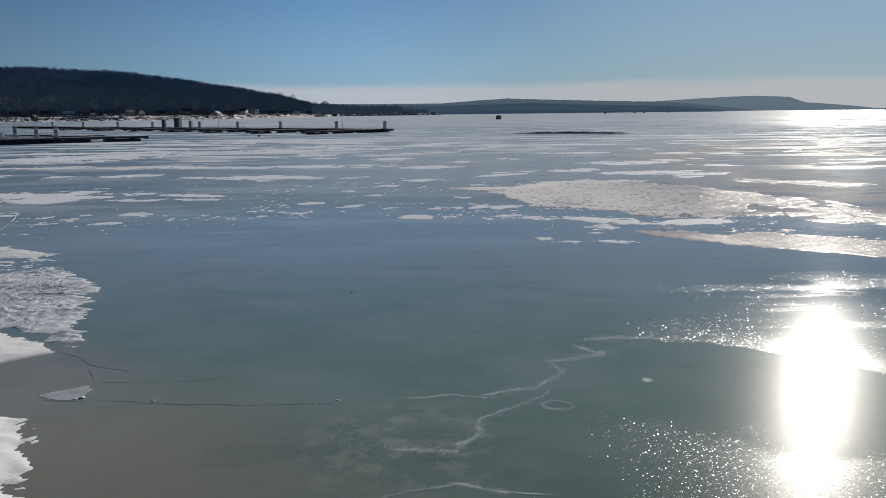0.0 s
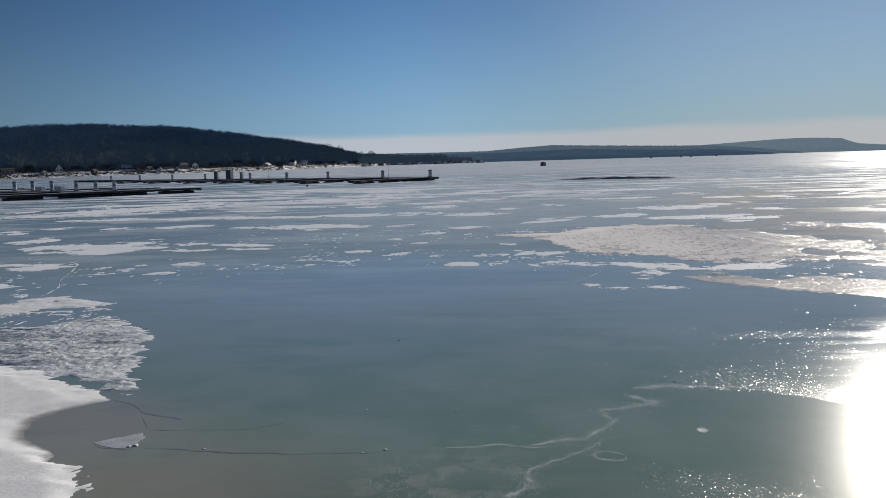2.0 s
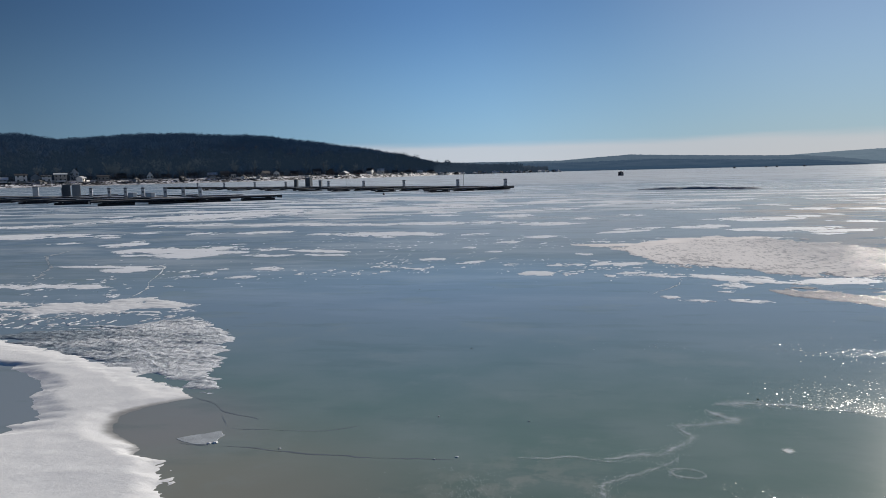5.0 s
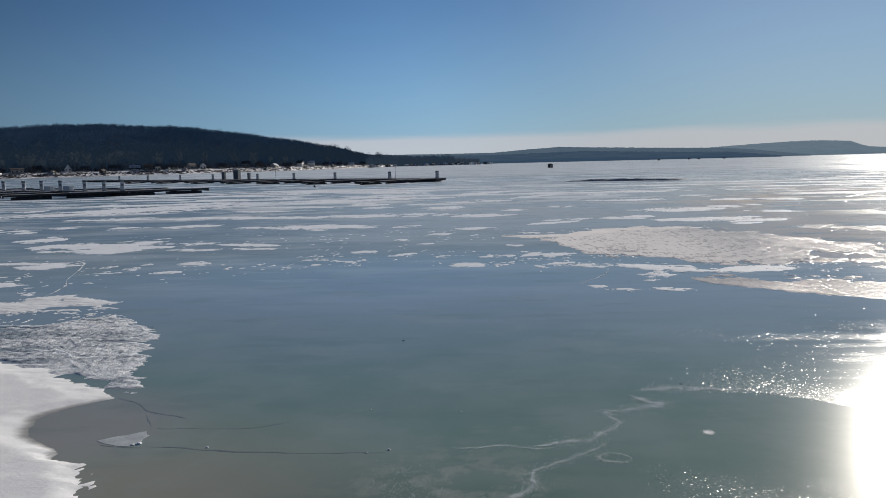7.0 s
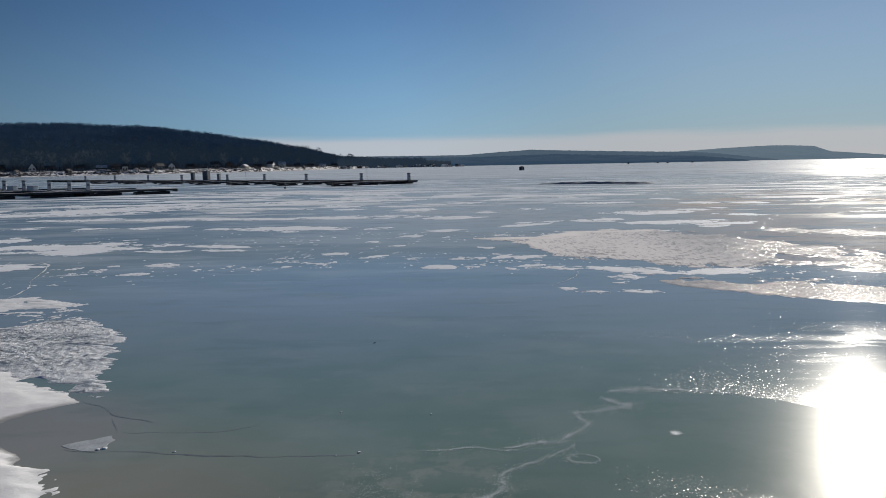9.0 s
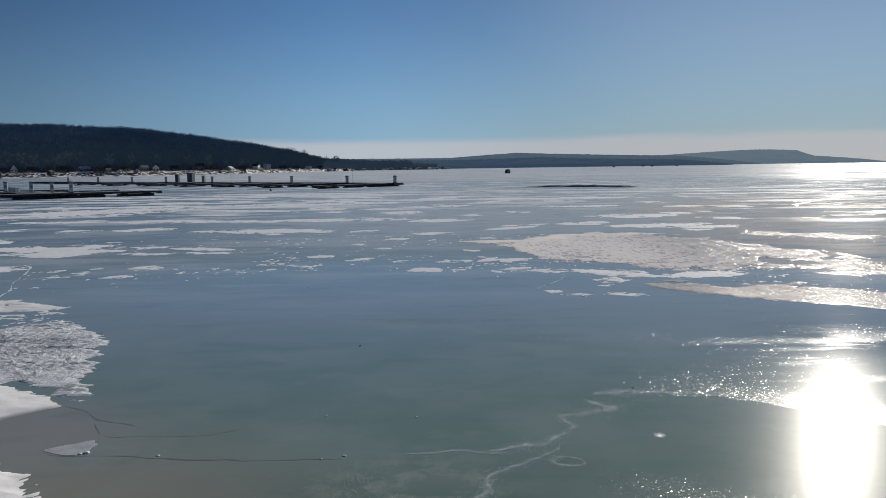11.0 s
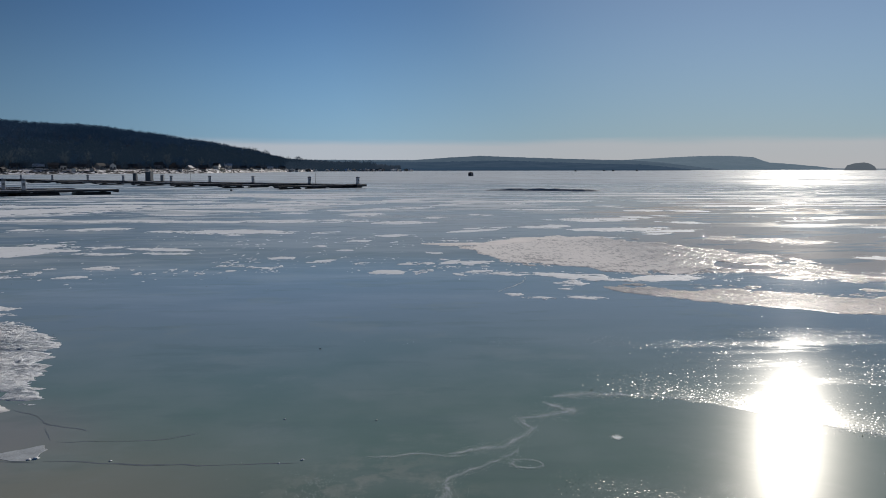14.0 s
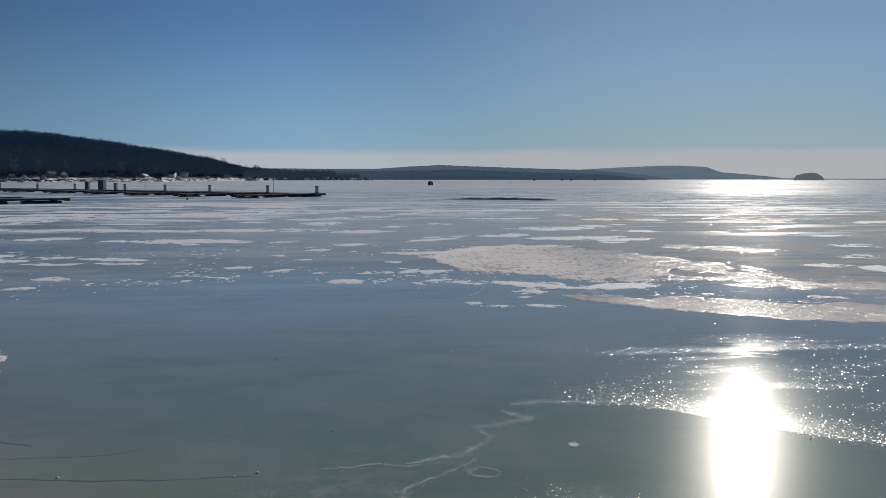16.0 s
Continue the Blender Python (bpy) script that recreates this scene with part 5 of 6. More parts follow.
def bare_tree(seed, tall, label):
    """A leafless lakeside tree: tapered trunk, rising limbs and a crown of fine twigs."""
    rng = np.random.RandomState(seed)
    top = thing("tree", label, "tree", group="trees on the bank")
    bm = tube(bmesh.new(), 0.22, 0.12, -0.3, tall * 0.45, sides=8)
    tube(bm, 0.12, 0.03, tall * 0.45, tall * 0.9, sides=6)
    part("trunk", bm, M_BARK, top)
    tips = []
    for k in range(9):
        a, h = k * 2.4 + rng.uniform(-0.4, 0.4), tall * rng.uniform(0.3, 0.62)
        reach, up = tall * rng.uniform(0.14, 0.26), tall * rng.uniform(0.16, 0.3)
        p, q = Vector((0, 0, h)), Vector((reach * math.cos(a), reach * math.sin(a), h + up))
        bm = bmesh.new()
        bmesh.ops.create_cone(bm, segments=5, radius1=0.09, radius2=0.025, depth=(q - p).length, matrix=Matrix.Translation((p + q) / 2) @ (q - p).to_track_quat("Z", "Y").to_matrix().to_4x4())
        part("limb", bm, M_BARK, top)
        tips += [p.lerp(q, f) for f in (0.4, 0.6, 0.8, 1.0)]
    tips += [Vector((0, 0, tall * f)) for f in (0.55, 0.7, 0.85)]
    v, f = [], []
    for p in tips:
        for k in range(26):
            way = Vector((rng.normal(), rng.normal(), rng.normal() + 0.7)).normalized() * tall * rng.uniform(0.06, 0.15)
            side = way.cross(Vector((rng.normal(), rng.normal(), rng.normal()))).normalized() * 0.035
            n = len(v)
            v += [tuple(p - side), tuple(p + side), tuple(p + way)]
            f.append((n, n + 1, n + 2))
    me = fast_mesh("crown", v, f, M_TWIG_PALE_HAZE)
    crown = new("crown", me)
    crown.parent = top
    tagged(crown, "fine bare twigs")
    return top


kinds = [bare_tree(41 + k, (12.0, 14.5, 10.5)[k], "tall leafless grey-brown tree on the snowy bank") for k in range(3)]
tree_rng = np.random.RandomState(77)
spots = np.concatenate([tree_rng.uniform(-42, -10, 34), tree_rng.uniform(-33.5, -31.2, 8)])
for k, a in enumerate(spots):
    r = float(shore_range(a)) + tree_rng.uniform(26, 48)
    x, y = polar(a, r)
    m = pose(float(x), float(y), float(hill_height(np.array(a), np.array(r))), 0, 0, tree_rng.uniform(0, 360))
    if k < 3:
        kinds[k].matrix_basis = m
    else:
        copy_thing(kinds[k % 3], m)


def ridge(name, az0, az1, r, els, label, mat, depth, seed, rough):
    """A wooded ridge kilometres off, with an uneven tree line."""
    az = np.arange(az0, az1, 0.02)
    top = np.interp(az, els[0], els[1])
    rise = r * np.tan(np.radians(np.maximum(top, 0.0))) + 2.9
    ruffle = rough * (0.7 * fbm(az * 9, az * 0 + seed, 4) + 0.5 * fbm(az * 31, az * 0 + seed + 3, 4, 0.65)) * np.clip(rise / 12, 0, 1)
    rows = []
    for d, h in ((0.0, -0.01), (0.006, 0.10), (0.25, 0.34), (0.6, 0.78), (1.0, 1.0), (1.5, 0.7)):
        rr = r - depth * (1 - d)
        x, y = polar(az, rr)
        bumps = rough * 0.3 * fbm(az * 2.5, az * 0 + d * 13 + seed, 3) * (h > 0.2)
        rows.append(np.stack([x, y, np.where(h < 0, -0.5, rise * h * (rr / r if h == 1 else 1) + (ruffle if h == 1 else bumps))], -1))
    v = np.stack(rows, 1)
    idx = np.arange(v.shape[0] * v.shape[1]).reshape(v.shape[:2])
    q = np.stack([idx[:-1, :-1], idx[:-1, 1:], idx[1:, 1:], idx[1:, :-1]], -1).reshape(-1, 4)
    ob = new(name, fast_mesh(name, v.reshape(-1, 3), q, mat, True))
    return tagged(ob, label, "distant hills", kind="structure")


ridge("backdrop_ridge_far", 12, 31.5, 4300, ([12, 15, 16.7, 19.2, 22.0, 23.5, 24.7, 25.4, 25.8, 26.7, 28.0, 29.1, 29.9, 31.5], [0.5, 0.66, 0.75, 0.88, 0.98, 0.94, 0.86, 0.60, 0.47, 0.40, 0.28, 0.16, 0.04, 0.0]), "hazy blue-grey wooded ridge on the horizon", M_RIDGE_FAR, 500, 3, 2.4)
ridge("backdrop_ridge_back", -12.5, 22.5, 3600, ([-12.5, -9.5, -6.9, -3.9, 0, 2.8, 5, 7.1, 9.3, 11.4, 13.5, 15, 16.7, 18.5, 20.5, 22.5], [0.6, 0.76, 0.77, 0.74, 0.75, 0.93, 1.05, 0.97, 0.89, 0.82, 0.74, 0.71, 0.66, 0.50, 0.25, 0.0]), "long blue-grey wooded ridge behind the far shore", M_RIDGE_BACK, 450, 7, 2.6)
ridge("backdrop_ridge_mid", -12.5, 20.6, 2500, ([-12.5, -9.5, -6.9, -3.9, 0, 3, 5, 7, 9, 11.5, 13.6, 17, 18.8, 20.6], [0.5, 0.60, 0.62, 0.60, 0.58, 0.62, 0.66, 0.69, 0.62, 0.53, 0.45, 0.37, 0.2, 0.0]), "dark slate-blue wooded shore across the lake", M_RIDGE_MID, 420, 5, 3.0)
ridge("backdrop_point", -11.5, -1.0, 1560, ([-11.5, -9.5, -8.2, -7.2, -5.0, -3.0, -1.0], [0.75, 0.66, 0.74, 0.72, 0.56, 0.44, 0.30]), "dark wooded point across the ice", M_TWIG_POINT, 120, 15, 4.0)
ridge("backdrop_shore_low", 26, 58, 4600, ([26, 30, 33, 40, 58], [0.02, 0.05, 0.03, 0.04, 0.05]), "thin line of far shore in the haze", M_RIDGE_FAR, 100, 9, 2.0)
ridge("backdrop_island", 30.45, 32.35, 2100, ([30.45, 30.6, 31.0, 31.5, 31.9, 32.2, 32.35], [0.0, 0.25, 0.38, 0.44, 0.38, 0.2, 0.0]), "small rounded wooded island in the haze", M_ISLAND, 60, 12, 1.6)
n_trees = 300
az = rng.uniform(-9.6, -3.0, n_trees)
rr = np.interp(az, [-9.6, -7.0, -3.0], [1010, 1405, 1410]) + rng.uniform(0, 90, n_trees)
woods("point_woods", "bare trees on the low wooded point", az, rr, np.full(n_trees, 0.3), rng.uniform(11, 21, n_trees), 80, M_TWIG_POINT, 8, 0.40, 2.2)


# ---------------------------------------------------------------- lakeside houses
def house(az, d, wide, deep, tall, roof, wall, label, turn=0.0, snowy=True, gable_front=False, base=None):
    """A lakeside house: walls, pitched roof, windows, door, chimney and a deck towards the water."""
    tall, roof, wide, deep = tall * 0.8, roof * 0.85, wide * 0.78, deep * 0.8
    r = float(shore_range(az)) + d if base is None else d
    x, y = polar(az, r)
    z = float(hill_height(np.array(az), np.array(r))) if base is None else base
    top = thing("house", label, "house", group="houses along the shore", m=pose(float(x), float(y), z - 0.25, 0, 0, -az + turn))
    w, e = wide / 2, deep / 2
    bm = box(bmesh.new(), -w, w, -e, e, 0, tall)
    if gable_front:
        a = [bm.verts.new(p) for p in ((-w, -e, tall), (w, -e, tall), (0, -e, tall + roof), (-w, e, tall), (w, e, tall), (0, e, tall + roof))]
    else:
        a = [bm.verts.new(p) for p in ((-w, -e, tall), (-w, e, tall), (-w, 0, tall + roof), (w, -e, tall), (w, e, tall), (w, 0, tall + roof))]
    bm.faces.new(a[:3])
    bm.faces.new(a[3:])
    part("wall", bm, wall, top)
    bm = bmesh.new()
    o = 0.45
    for sgn in (-1, 1):
        if gable_front:
            k = roof / w
            p = [(0, -e - o, tall + roof), (0, e + o, tall + roof), (sgn * (w + o), e + o, tall - k * o), (sgn * (w + o), -e - o, tall - k * o)]
        else:
            k = roof / e
            p = [(-w - o, 0, tall + roof), (w + o, 0, tall + roof), (w + o, sgn * (e + o), tall - k * o), (-w - o, sgn * (e + o), tall - k * o)]
        low = [bm.verts.new(q) for q in p]
        up = [bm.verts.new((q[0], q[1], q[2] + 0.25)) for q in p]
        bm.faces.new(low)
        bm.faces.new(up)
        for i in range(4):
            j = (i + 1) % 4
            bm.faces.new((low[i], low[j], up[j], up[i]))
    part("roof", bm, M_ROOF_SNOW if snowy else M_ROOF, top)
    floors = 2 if tall > 4.2 else 1
    for fl in range(floors):
        for i in range(max(2, int(wide // 2.4))):
            n = max(2, int(wide // 2.4))
            cx = -w + wide * (i + 0.5) / n
            if fl == 0 and i == n // 2:
                door = part("door", box(bmesh.new(), cx - 0.5, cx + 0.5, -e - 0.06, -e + 0.02, 0.35, 2.4), M_WINDOW, top, "dark glazed door")
                continue
            z0 = 0.9 + 2.7 * fl
            win = part("window", box(bmesh.new(), cx - 0.62, cx + 0.62, -e - 0.05, -e + 0.02, z0, z0 + 1.4), M_TRIM, top, "white-framed dark window")
            part("pane", box(bmesh.new(), cx - 0.5, cx + 0.5, -e - 0.07, -e - 0.03, z0 + 0.12, z0 + 1.28), M_WINDOW, win)
    bm = box(bmesh.new(), w * 0.45, w * 0.45 + 0.7, 0.2, 0.9, tall, tall + roof + 0.8)
    part("chimney", bm, M_STONE, top)
    deck = part("deck", box(bmesh.new(), -w * 0.8, w * 0.8, -e - 2.6, -e - 0.08, 0.1, 0.32), M_DECK, top)
    part("rail", box(bmesh.new(), -w * 0.8, w * 0.8, -e - 2.6, -e - 2.5, 0.32, 1.2), M_TRIM if snowy else M_DECK, deck)
    return top


W = WALLS
house(-41.5, 22, 9, 7, 3.0, 2.0, W["grey"], "low grey lakeside house with a snowy roof")
house(-39.6, 18, 8, 6, 2.8, 1.6, W["tan"], "low tan lakeside cottage with a snowy roof")
house(-38.5, 16, 9, 6, 6.2, 0.9, W["white"], "white flat-roofed boathouse with a wide window band", snowy=False)
house(-37.65, 20, 8, 8, 5.0, 2.6, W["blue"], "dark gabled house beside white boathouses", gable_front=True, snowy=False)
house(-37.0, 14, 7.5, 6, 5.4, 0.8, W["white"], "white flat-roofed boathouse with dark windows", snowy=False)
house(-36.15, 16, 10, 7, 6.6, 0.9, W["tan"], "pale flat-roofed house at the waterline")
house(-35.3, 40, 8, 8, 6.6, 3.6, W["white"], "tall gabled house with pale siding", gable_front=True, snowy=False)
house(-34.9, 14, 6, 6, 3.4, 1.0, W["white"], "small white boathouse with a glazed front", turn=60)
house(-33.5, 20, 10, 7, 4.0, 0.9, W["tan"], "flat-roofed beige house at the water", snowy=False)
house(-32.3, 40, 8, 7, 3.2, 2.2, W["brown"], "brown cottage half hidden among bare trees", snowy=False)
house(-30.45, 26, 5.5, 5.5, 2.8, 3.8, W["white"], "small white steep-gabled house on a snowy slope", gable_front=True)
house(-29.4, 34, 8, 6, 3.0, 1.8, W["brown"], "low brown cottage beside a snowy slope", snowy=False)
house(-27.6, 36, 8, 6, 3.0, 2.0, W["blue"], "blue-grey cottage among bare trees", snowy=False)
house(-26.2, 32, 9, 6, 3.0, 2.0, W["brown"], "dark cottage behind the snowy bank")
house(-25.3, 16, 8, 7, 5.0, 1.6, W["brown"], "dark two-storey house close to the water", snowy=False)
house(-24.7, 20, 5, 6, 4.6, 1.6, W["white"], "narrow white house with balconies", snowy=False)
house(-23.6, 30, 8, 6, 3.0, 1.8, W["grey"], "grey cottage among trees", snowy=False)
house(-22.4, 28, 8, 6, 3.8, 2.0, W["tan"], "tan house with a shaded front", snowy=False, turn=40)
house(-21.6, 22, 6, 6, 4.0, 2.4, W["white"], "bright white gabled house near the water", gable_front=True, snowy=False)
house(-20.3, 30, 8, 6, 3.0, 2.0, W["brown"], "brown cottage among bare trees", snowy=False)
house(-18.6, 34, 9, 7, 4.6, 2.4, W["grey"], "grey two-storey house under bare trees", snowy=False)
house(-17.6, 30, 8, 7, 4.6, 3.0, W["brown"], "dark gabled house under bare trees", gable_front=True, snowy=False)
house(-16.5, 22, 9, 6, 3.0, 1.8, W["tan"], "tan cottage with a snowy roof", turn=66)
house(-15.6, 20, 8, 6, 3.0, 2.2, W["red"], "dull red cottage at the snowy bank", snowy=False)
house(-14.6, 26, 7, 7, 4.8, 2.4, W["white"], "tall white house above the bank", gable_front=True, snowy=False, turn=66)
house(-13.8, 26, 9, 7, 5.0, 2.4, W["white"], "two-storey white house with dark windows")
house(-12.7, 24, 8, 6, 3.0, 2.0, W["grey"], "grey cottage at the snowy shore", snowy=False)
house(-11.7, 22, 9, 6, 3.2, 2.0, W["blue"], "blue-grey cottage at the shore", snowy=False)
house(-10.8, 22, 9, 6, 3.2, 2.0, W["white"], "white cottage at the bend of the shore")
house(-9.0, 40, 15, 9, 6.0, 3.0, W["brown"], "large dark house on the wooded point", snowy=False)
house(-9.9, 26, 10, 7, 3.4, 2.0, W["tan"], "tan house at the bend of the shore", snowy=False)
# small sheds added as stand-ins for unidentified pale specks along the waterline
for shed_az, shed_d, shed_wall in ((-19.3, 12, "white"), (-17.1, 12, "white"), (-14.2, 11, "white"), (-12.2, 10, "grey"),
                                    (-11.2, 12, "white"), (-22.9, 10, "grey"), (-24.0, 10, "white"), (-28.3, 10, "brown"), (-37.4, 10, "grey"), (-31.4, 9, "grey")):
    house(shed_az, shed_d, 4.2, 4, 2.2, 1.1, W[shed_wall], f"small {shed_wall} stand-in shed at the snowy waterline", turn=45 + (shed_d * 37 + shed_az * 13) % 40, snowy=False, gable_front=shed_d > 11)
for far_az, far_wall, far_label in ((-8.0, "white", "white house on the far point"), (-6.6, "white", "pale house on the low point"), (-4.9, "white", "far white house at the ice edge"),
                                    (-4.55, "tan", "far tan house at the ice edge"), (-3.2, "white", "far pale house by the shore"), (-2.75, "grey", "far grey house by the shore"),
                                    (-1.6, "white", "far white house under the ridge"), (-0.6, "tan", "far tan house under the ridge"), (-0.2, "white", "far tall white house under the ridge")):
    house(far_az, float(np.interp(far_az, [-9.6, -7.0, -3.0], [1000, 1385, 1390])) + 8, 7 + abs(far_az * 17) % 5, 7, 2.8 + abs(far_az * 23) % 1.5, 1.6, W[far_wall], far_label, turn=abs(far_az * 31) % 75, base=0.25, snowy=far_wall == "white")

far_rng = np.random.RandomState(91)
for k in range(22):
    far_az = float(far_rng.uniform(-9.3, -0.3))
    far_wall = ("white", "white", "tan", "grey", "brown")[k % 5]
    far_d = float(np.interp(far_az, [-9.6, -7.0, -3.0], [1005, 1380, 1385])) + float(far_rng.uniform(-4, 14))
    house(far_az, far_d, float(far_rng.uniform(5, 8)), 6, float(far_rng.uniform(2.6, 5.5)), float(far_rng.uniform(1.0, 2.2)), W[far_wall],
          f"small far {far_wall} house at the foot of the wooded point", turn=float(far_rng.uniform(20, 70)), base=0.25, snowy=k % 3 != 2, gable_front=True)


# shoreline stones and walls under the bank
def stones():
    rng = np.random.RandomState(31)
    bm = bmesh.new()
    for k in range(900):
        a = rng.uniform(-47, -9)
        r = float(shore_range(a)) + rng.uniform(0.5, 11)
        x, y = polar(a, r)
        s = rng.uniform(0.4, 1.3)
        m = pose(float(x), float(y), float(hill_height(np.array(a), np.array(r))), rng.uniform(-30, 30), rng.uniform(-30, 30), rng.uniform(0, 360)) @ Matrix.Diagonal((s * 1.6, s, s * 0.7, 1))
        bmesh.ops.create_icosphere(bm, subdivisions=1, radius=0.6, matrix=m)
    me = bpy.data.meshes.new("shore_stones")
    bm.to_mesh(me)
    bm.free()
    me.materials.append(M_STONE)
    tagged(new("shore_stones", me), "dark stones and rough walling along the snowy bank", "stones", kind="stuff")


stones()


# ---------------------------------------------------------------- marina docks
def dock(ax, ay, bx, by, width, label, high=0.55, name="dock_finger"):
    """A floating dock section: decking on dark side beams over separate floats."""
    length = math.hypot(bx - ax, by - ay)
    top = thing(name, label, "dock", group="floating docks of the marina", m=pose(ax, ay, 0, 0, 0, math.degrees(math.atan2(by - ay, bx - ax))))
    w = width / 2
    part("deck", box(bmesh.new(), 0, length, -w, w, high - 0.06, high, 0.02), M_DECK, top, "weathered grey decking")
    for sgn in (-1, 1):
        part("side_beam", box(bmesh.new(), 0, length, sgn * w - 0.06, sgn * w + 0.06, high - 0.22, high - 0.02, 0.015), M_BEAM, top)
    for x0 in (0.0, length):
        part("end_beam", box(bmesh.new(), x0 - 0.07, x0 + 0.07, -w - 0.06, w + 0.06, high - 0.36, high - 0.01, 0.015), M_BEAM, top)
    count = max(2, int(length / 4.5))
    for k in range(count):
        a, b = length * (k + 0.14) / count, length * (k + 0.86) / count
        part("float", box(bmesh.new(), a, b, -w * 0.85, w * 0.85, -0.04, high - 0.31, 0.06), M_FLOAT, top, "black plastic pontoon")
        for f in (0.18, 0.82):
            cx = a + (b - a) * f
            part("bracket", box(bmesh.new(), cx - 0.22, cx + 0.22, -w * 0.9, w * 0.9, high - 0.32, high - 0.06), M_BEAM, top)
    part("snow_cover", box(bmesh.new(), length * 0.08, length * 0.7, -w * 0.7, -w * 0.1, high + 0.002, high + 0.05, 0.02), M_SNOW, top, "strip of old snow")
    return top


def pedestal(x, y, z, turn, tall=1.25):
    top = thing("dock_pedestal", "grey marina power pedestal standing on the dock", "pedestal", group="pedestals on the docks", m=pose(x, y, z, 0, 0, turn))
    part("base", box(bmesh.new(), -0.26, 0.26, -0.26, 0.26, 0, 0.10, 0.02), M_POST_CAP, top)
    part("body", box(bmesh.new(), -0.22, 0.22, -0.2, 0.2, 0.08, tall * 0.78, 0.03), M_POST, top)
    part("lamp_head", box(bmesh.new(), -0.24, 0.24, -0.22, 0.22, tall * 0.78 + 0.002, tall * 0.94, 0.03), M_POST_CAP, top)
    bm = tube(bmesh.new(), 0.17, 0.05, tall * 0.94 + 0.001, tall)
    part("cap", bm, M_POST, top)
    part("socket_cover", box(bmesh.new(), -0.13, 0.13, -0.23, -0.198, tall * 0.4, tall * 0.62, 0.01), M_POST_CAP, top)
    return top


def cabinet(x, y, z, turn, wide, tall, mat, label):
    top = thing("utility_cabinet", label, "cabinet", group="cabinets on the docks", m=pose(x, y, z, 0, 0, turn))
    w = wide / 2
    part("body", box(bmesh.new(), -w, w, -w * 0.8, w * 0.8, 0.08, tall, 0.03), mat, top)
    part("plinth", box(bmesh.new(), -w * 0.92, w * 0.92, -w * 0.74, w * 0.74, 0, 0.09), M_POST_CAP, top)
    part("lid", box(bmesh.new(), -w - 0.05, w + 0.05, -w * 0.8 - 0.05, w * 0.8 + 0.05, tall + 0.002, tall + 0.10, 0.03), M_POST_CAP, top)
    door = part("door", box(bmesh.new(), -w * 0.86, w * 0.86, -w * 0.8 - 0.03, -w * 0.8 + 0.01, 0.16, tall - 0.1, 0.01), mat, top)
    part("handle", box(bmesh.new(), w * 0.6, w * 0.7, -w * 0.8 - 0.07, -w * 0.8 - 0.025, tall * 0.48, tall * 0.58), M_POST_CAP, door)
    return top


# farther dock: a long spine running away, with fingers towards the shore
BX, BY, BU, BV = -8.6, 122.6, (-0.765, 0.644), (-0.72, -0.69)
at_b = lambda s, v=0.0: (BX + s * BU[0] + v * BV[0], BY + s * BU[1] + v * BV[1])
dock(*at_b(0), *at_b(150), 2.2, "long dark floating dock walkway frozen into the ice", name="dock_walkway")
for s, reach in ((1.0, 15.5), (15.0, 15.5), (29.5, 15.0), (43.0, 14.5), (58.0, 14.0), (74.0, 14.0), (90.0, 14.0)):
    dock(*at_b(s, 1.2), *at_b(s, reach), 1.3, "narrow dark floating dock finger frozen into the ice", high=0.5)
for s in (0.8, 12.5, 28.0, 41.5, 55.0, 74.0, 90.0, 108.0, 126.0):
    pedestal(*at_b(s), 0.55, 40)
for s, tall, mat in ((69.0, 1.6, M_CABINET), (63.3, 1.95, M_CABINET), (58.3, 1.3, M_POST_GREY)):
    cabinet(*at_b(s), 0.55, -18, 0.65 if tall < 1.5 else 0.8 if tall < 1.8 else 1.3, tall, mat, "tall blue-grey utility cabinet on the dock")
# nearer dock: a cross head with a spine behind it
AX, AY, AU = -44.0, 86.5, (-0.85, 0.53)
at_a = lambda s: (AX + s * AU[0], AY + s * AU[1])
dock(-36.4, 92.6, -54.6, 79.6, 2.0, "dark floating dock cross head with snow on its decking", high=0.6, name="dock_walkway")
dock(*at_a(1.3), *at_a(70), 2.2, "dark floating dock spine frozen into the ice", high=0.6, name="dock_walkway")
for s in (13.0, 25.0, 38.0, 51.0):
    x, y = at_a(s)
    dock(x - 0.9, y - 1.0, x - 9.8, y - 7.6, 1.3, "narrow dark floating dock finger frozen into the ice", high=0.55)
    dock(x + 0.9, y + 1.0, x + 9.8, y + 7.4, 1.3, "narrow dark floating dock finger frozen into the ice", high=0.55)
for s in (0.5, 4.5, 9.0, 15.0, 20.0, 25.0, 31.0, 41.0):
    pedestal(*at_a(s), 0.6, 30, 1.4)
cabinet(*at_a(36.0), 0.6, 35, 1.2, 1.8, M_POST_GREY, "tall blue-grey utility cabinet on the nearer dock")
cabinet(*at_a(39.7), 0.6, 35, 1.2, 1.8, M_CABINET, "blue-grey utility cabinet on the nearer dock")
cabinet(*at_a(52.0), 0.6, 35, 0.9, 1.5, M_CABINET_LIGHT, "pale utility cabinet on the nearer dock")


def dock_box(x, y, z, turn, long):
    top = thing("dock_box", "low pale storage box on the dock", "storage box", group="storage boxes on the docks", m=pose(x, y, z, 0, 0, turn))
    part("body", box(bmesh.new(), -long / 2, long / 2, -0.3, 0.3, 0, 0.5, 0.02), M_CABINET_LIGHT, top)
    part("lid", box(bmesh.new(), -long / 2 - 0.04, long / 2 + 0.04, -0.34, 0.34, 0.502, 0.60, 0.03), M_POST, top)
    return top


for s in (13.0, 18.0):
    dock_box(*at_a(s), 0.6, 150, 1.5)


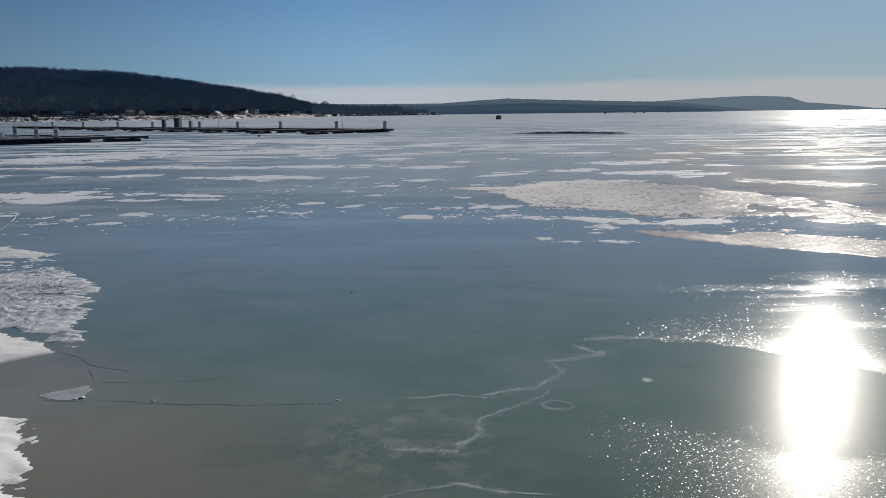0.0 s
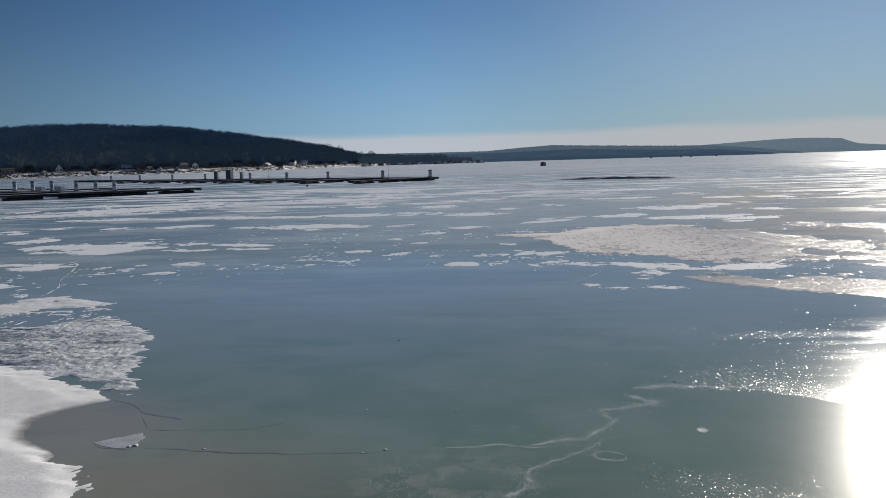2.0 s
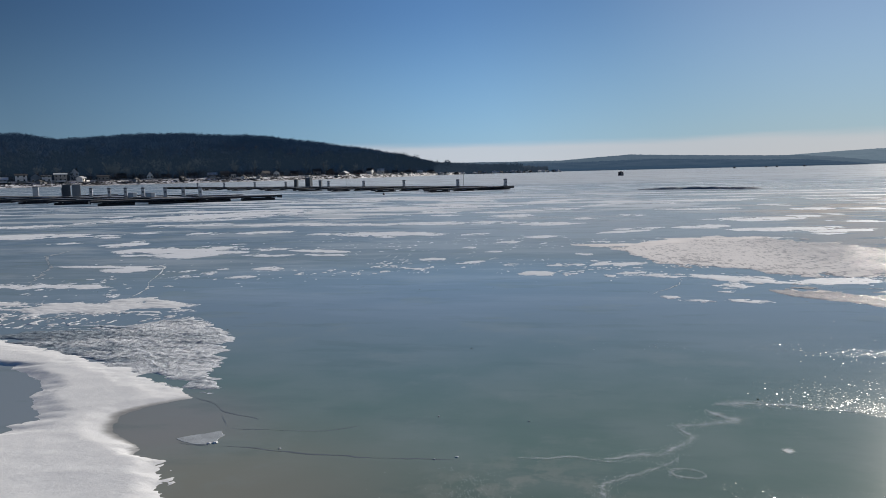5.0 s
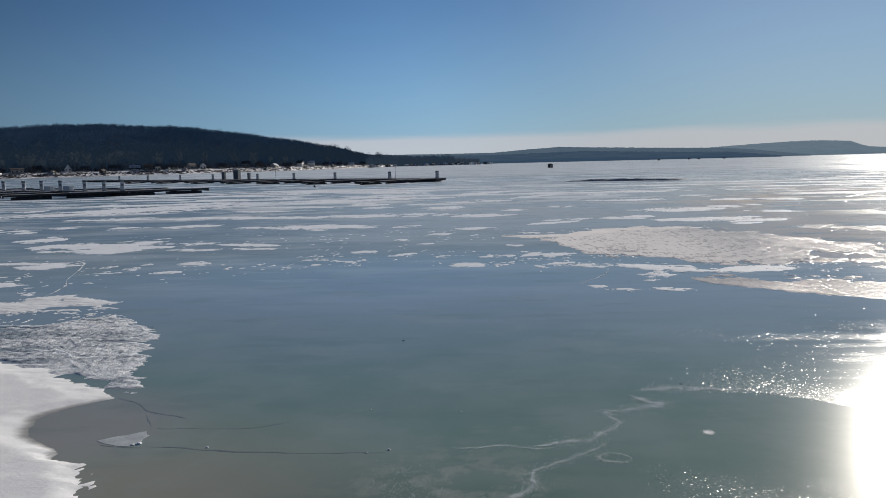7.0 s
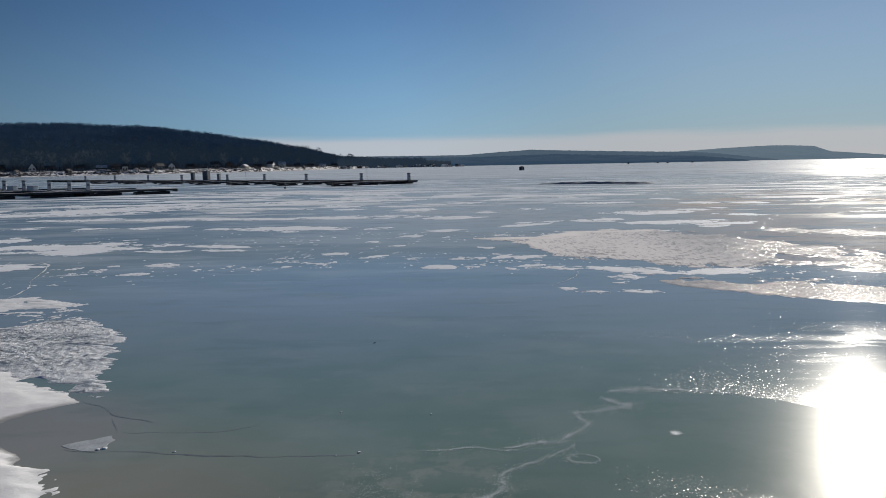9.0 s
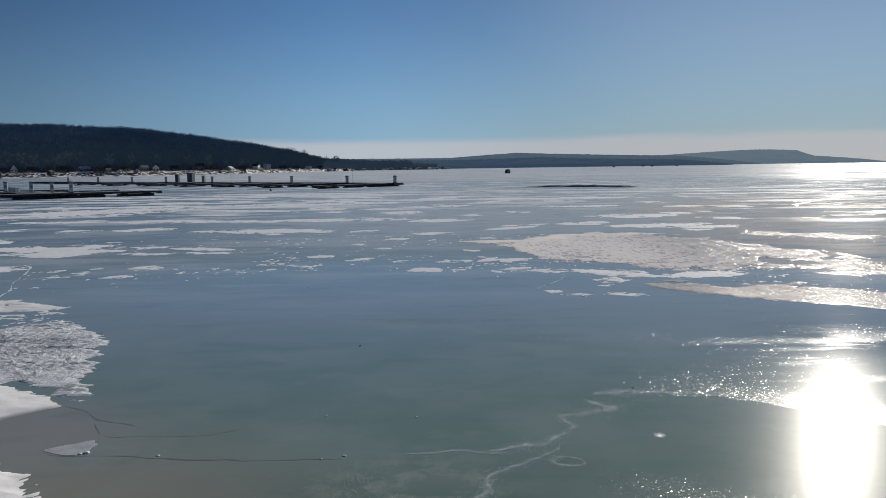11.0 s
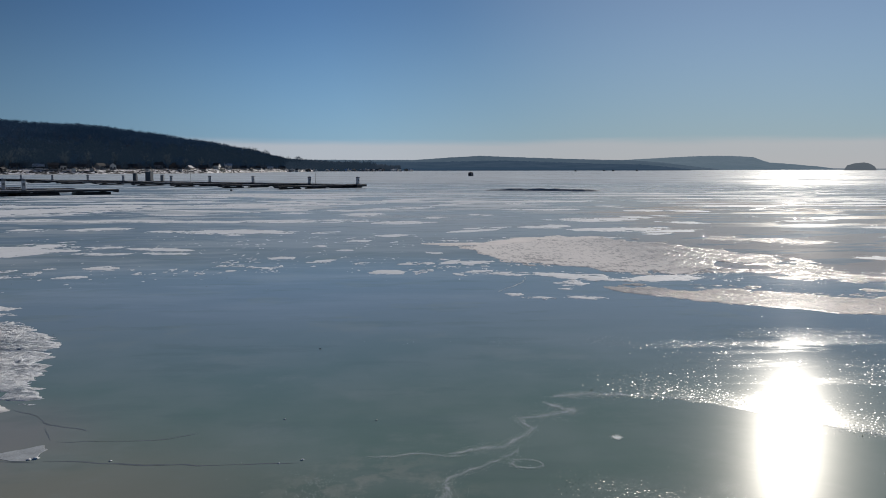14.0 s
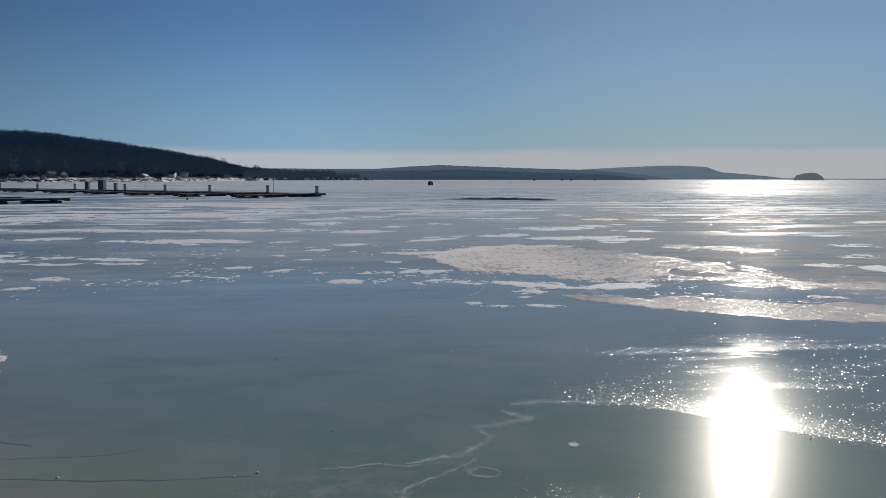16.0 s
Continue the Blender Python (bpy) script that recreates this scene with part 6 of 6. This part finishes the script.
def thin_pole(x, y, z, tall):
    top = thing("dock_pole", "thin upright metal pole on the dock", "pole", group="poles on the docks", m=pose(x, y, z))
    part("shaft", tube(bmesh.new(), 0.03, 0.025, 0, tall, sides=8), M_POST_CAP, top)
    part("foot", box(bmesh.new(), -0.1, 0.1, -0.1, 0.1, 0, 0.03), M_POST_CAP, top)
    return top


for s in (11.0, 48.0):
    thin_pole(*at_b(s), 0.55, 2.2)


# ---------------------------------------------------------------- things on the ice
def shelter(x, y, size, turn, label):
    """A pop-up ice-fishing tent: four bulging walls and a low peaked roof."""
    top = thing("ice_shelter", label, "ice shelter", group="ice-fishing shelters", m=pose(x, y, 0, 0, 0, turn))
    w = size / 2
    for k in range(4):
        bm = bmesh.new()
        c = [(-w, -w, 0), (w, -w, 0), (w * 0.9, -w * 0.9, size * 0.82), (-w * 0.9, -w * 0.9, size * 0.82)]
        a = [bm.verts.new(p) for p in c]
        mid = bm.verts.new((0, -w * 1.12, size * 0.42))
        for i in range(4):
            bm.faces.new((a[i], a[(i + 1) % 4], mid))
        bmesh.ops.rotate(bm, verts=bm.verts, matrix=Matrix.Rotation(k * math.pi / 2, 3, "Z"))
        part("wall_panel", bm, M_TENT, top)
    bm = tube(bmesh.new(), w * 1.28, 0.05, size * 0.82, size, sides=4)
    bmesh.ops.rotate(bm, verts=bm.verts, matrix=Matrix.Rotation(math.pi / 4, 3, "Z"))
    part("roof", bm, M_TENT, top)
    part("door", box(bmesh.new(), -0.4, 0.4, -w * 1.13, -w * 1.08, 0.1, size * 0.7), M_TENT_TRIM, top, "paler zipped door flap")
    return top


shelter(25.5, 335.0, 1.9, 15, "dark pop-up ice-fishing shelter alone on the ice")
for far_az, far_r in ((12.27, 1150), (14.36, 1350), (15.05, 1300), (16.77, 1400)):
    x, y = polar(far_az, far_r)
    shelter(float(x), float(y), 2.6, far_az * 7, "tiny far-off dark ice-fishing shelter")


def buoy(x, y):
    top = thing("mooring_buoy", "small dark mooring buoy frozen into the ice", "buoy", m=pose(x, y, 0))
    bm = bmesh.new()
    bmesh.ops.create_uvsphere(bm, u_segments=14, v_segments=9, radius=0.16, matrix=Matrix.Translation((0, 0, 0.10)))
    part("float", bm, M_FLOAT, top)
    part("mooring_eye", tube(bmesh.new(), 0.03, 0.025, 0.24, 0.31), M_POST_CAP, top)


buoy(-25.4, 104.8)
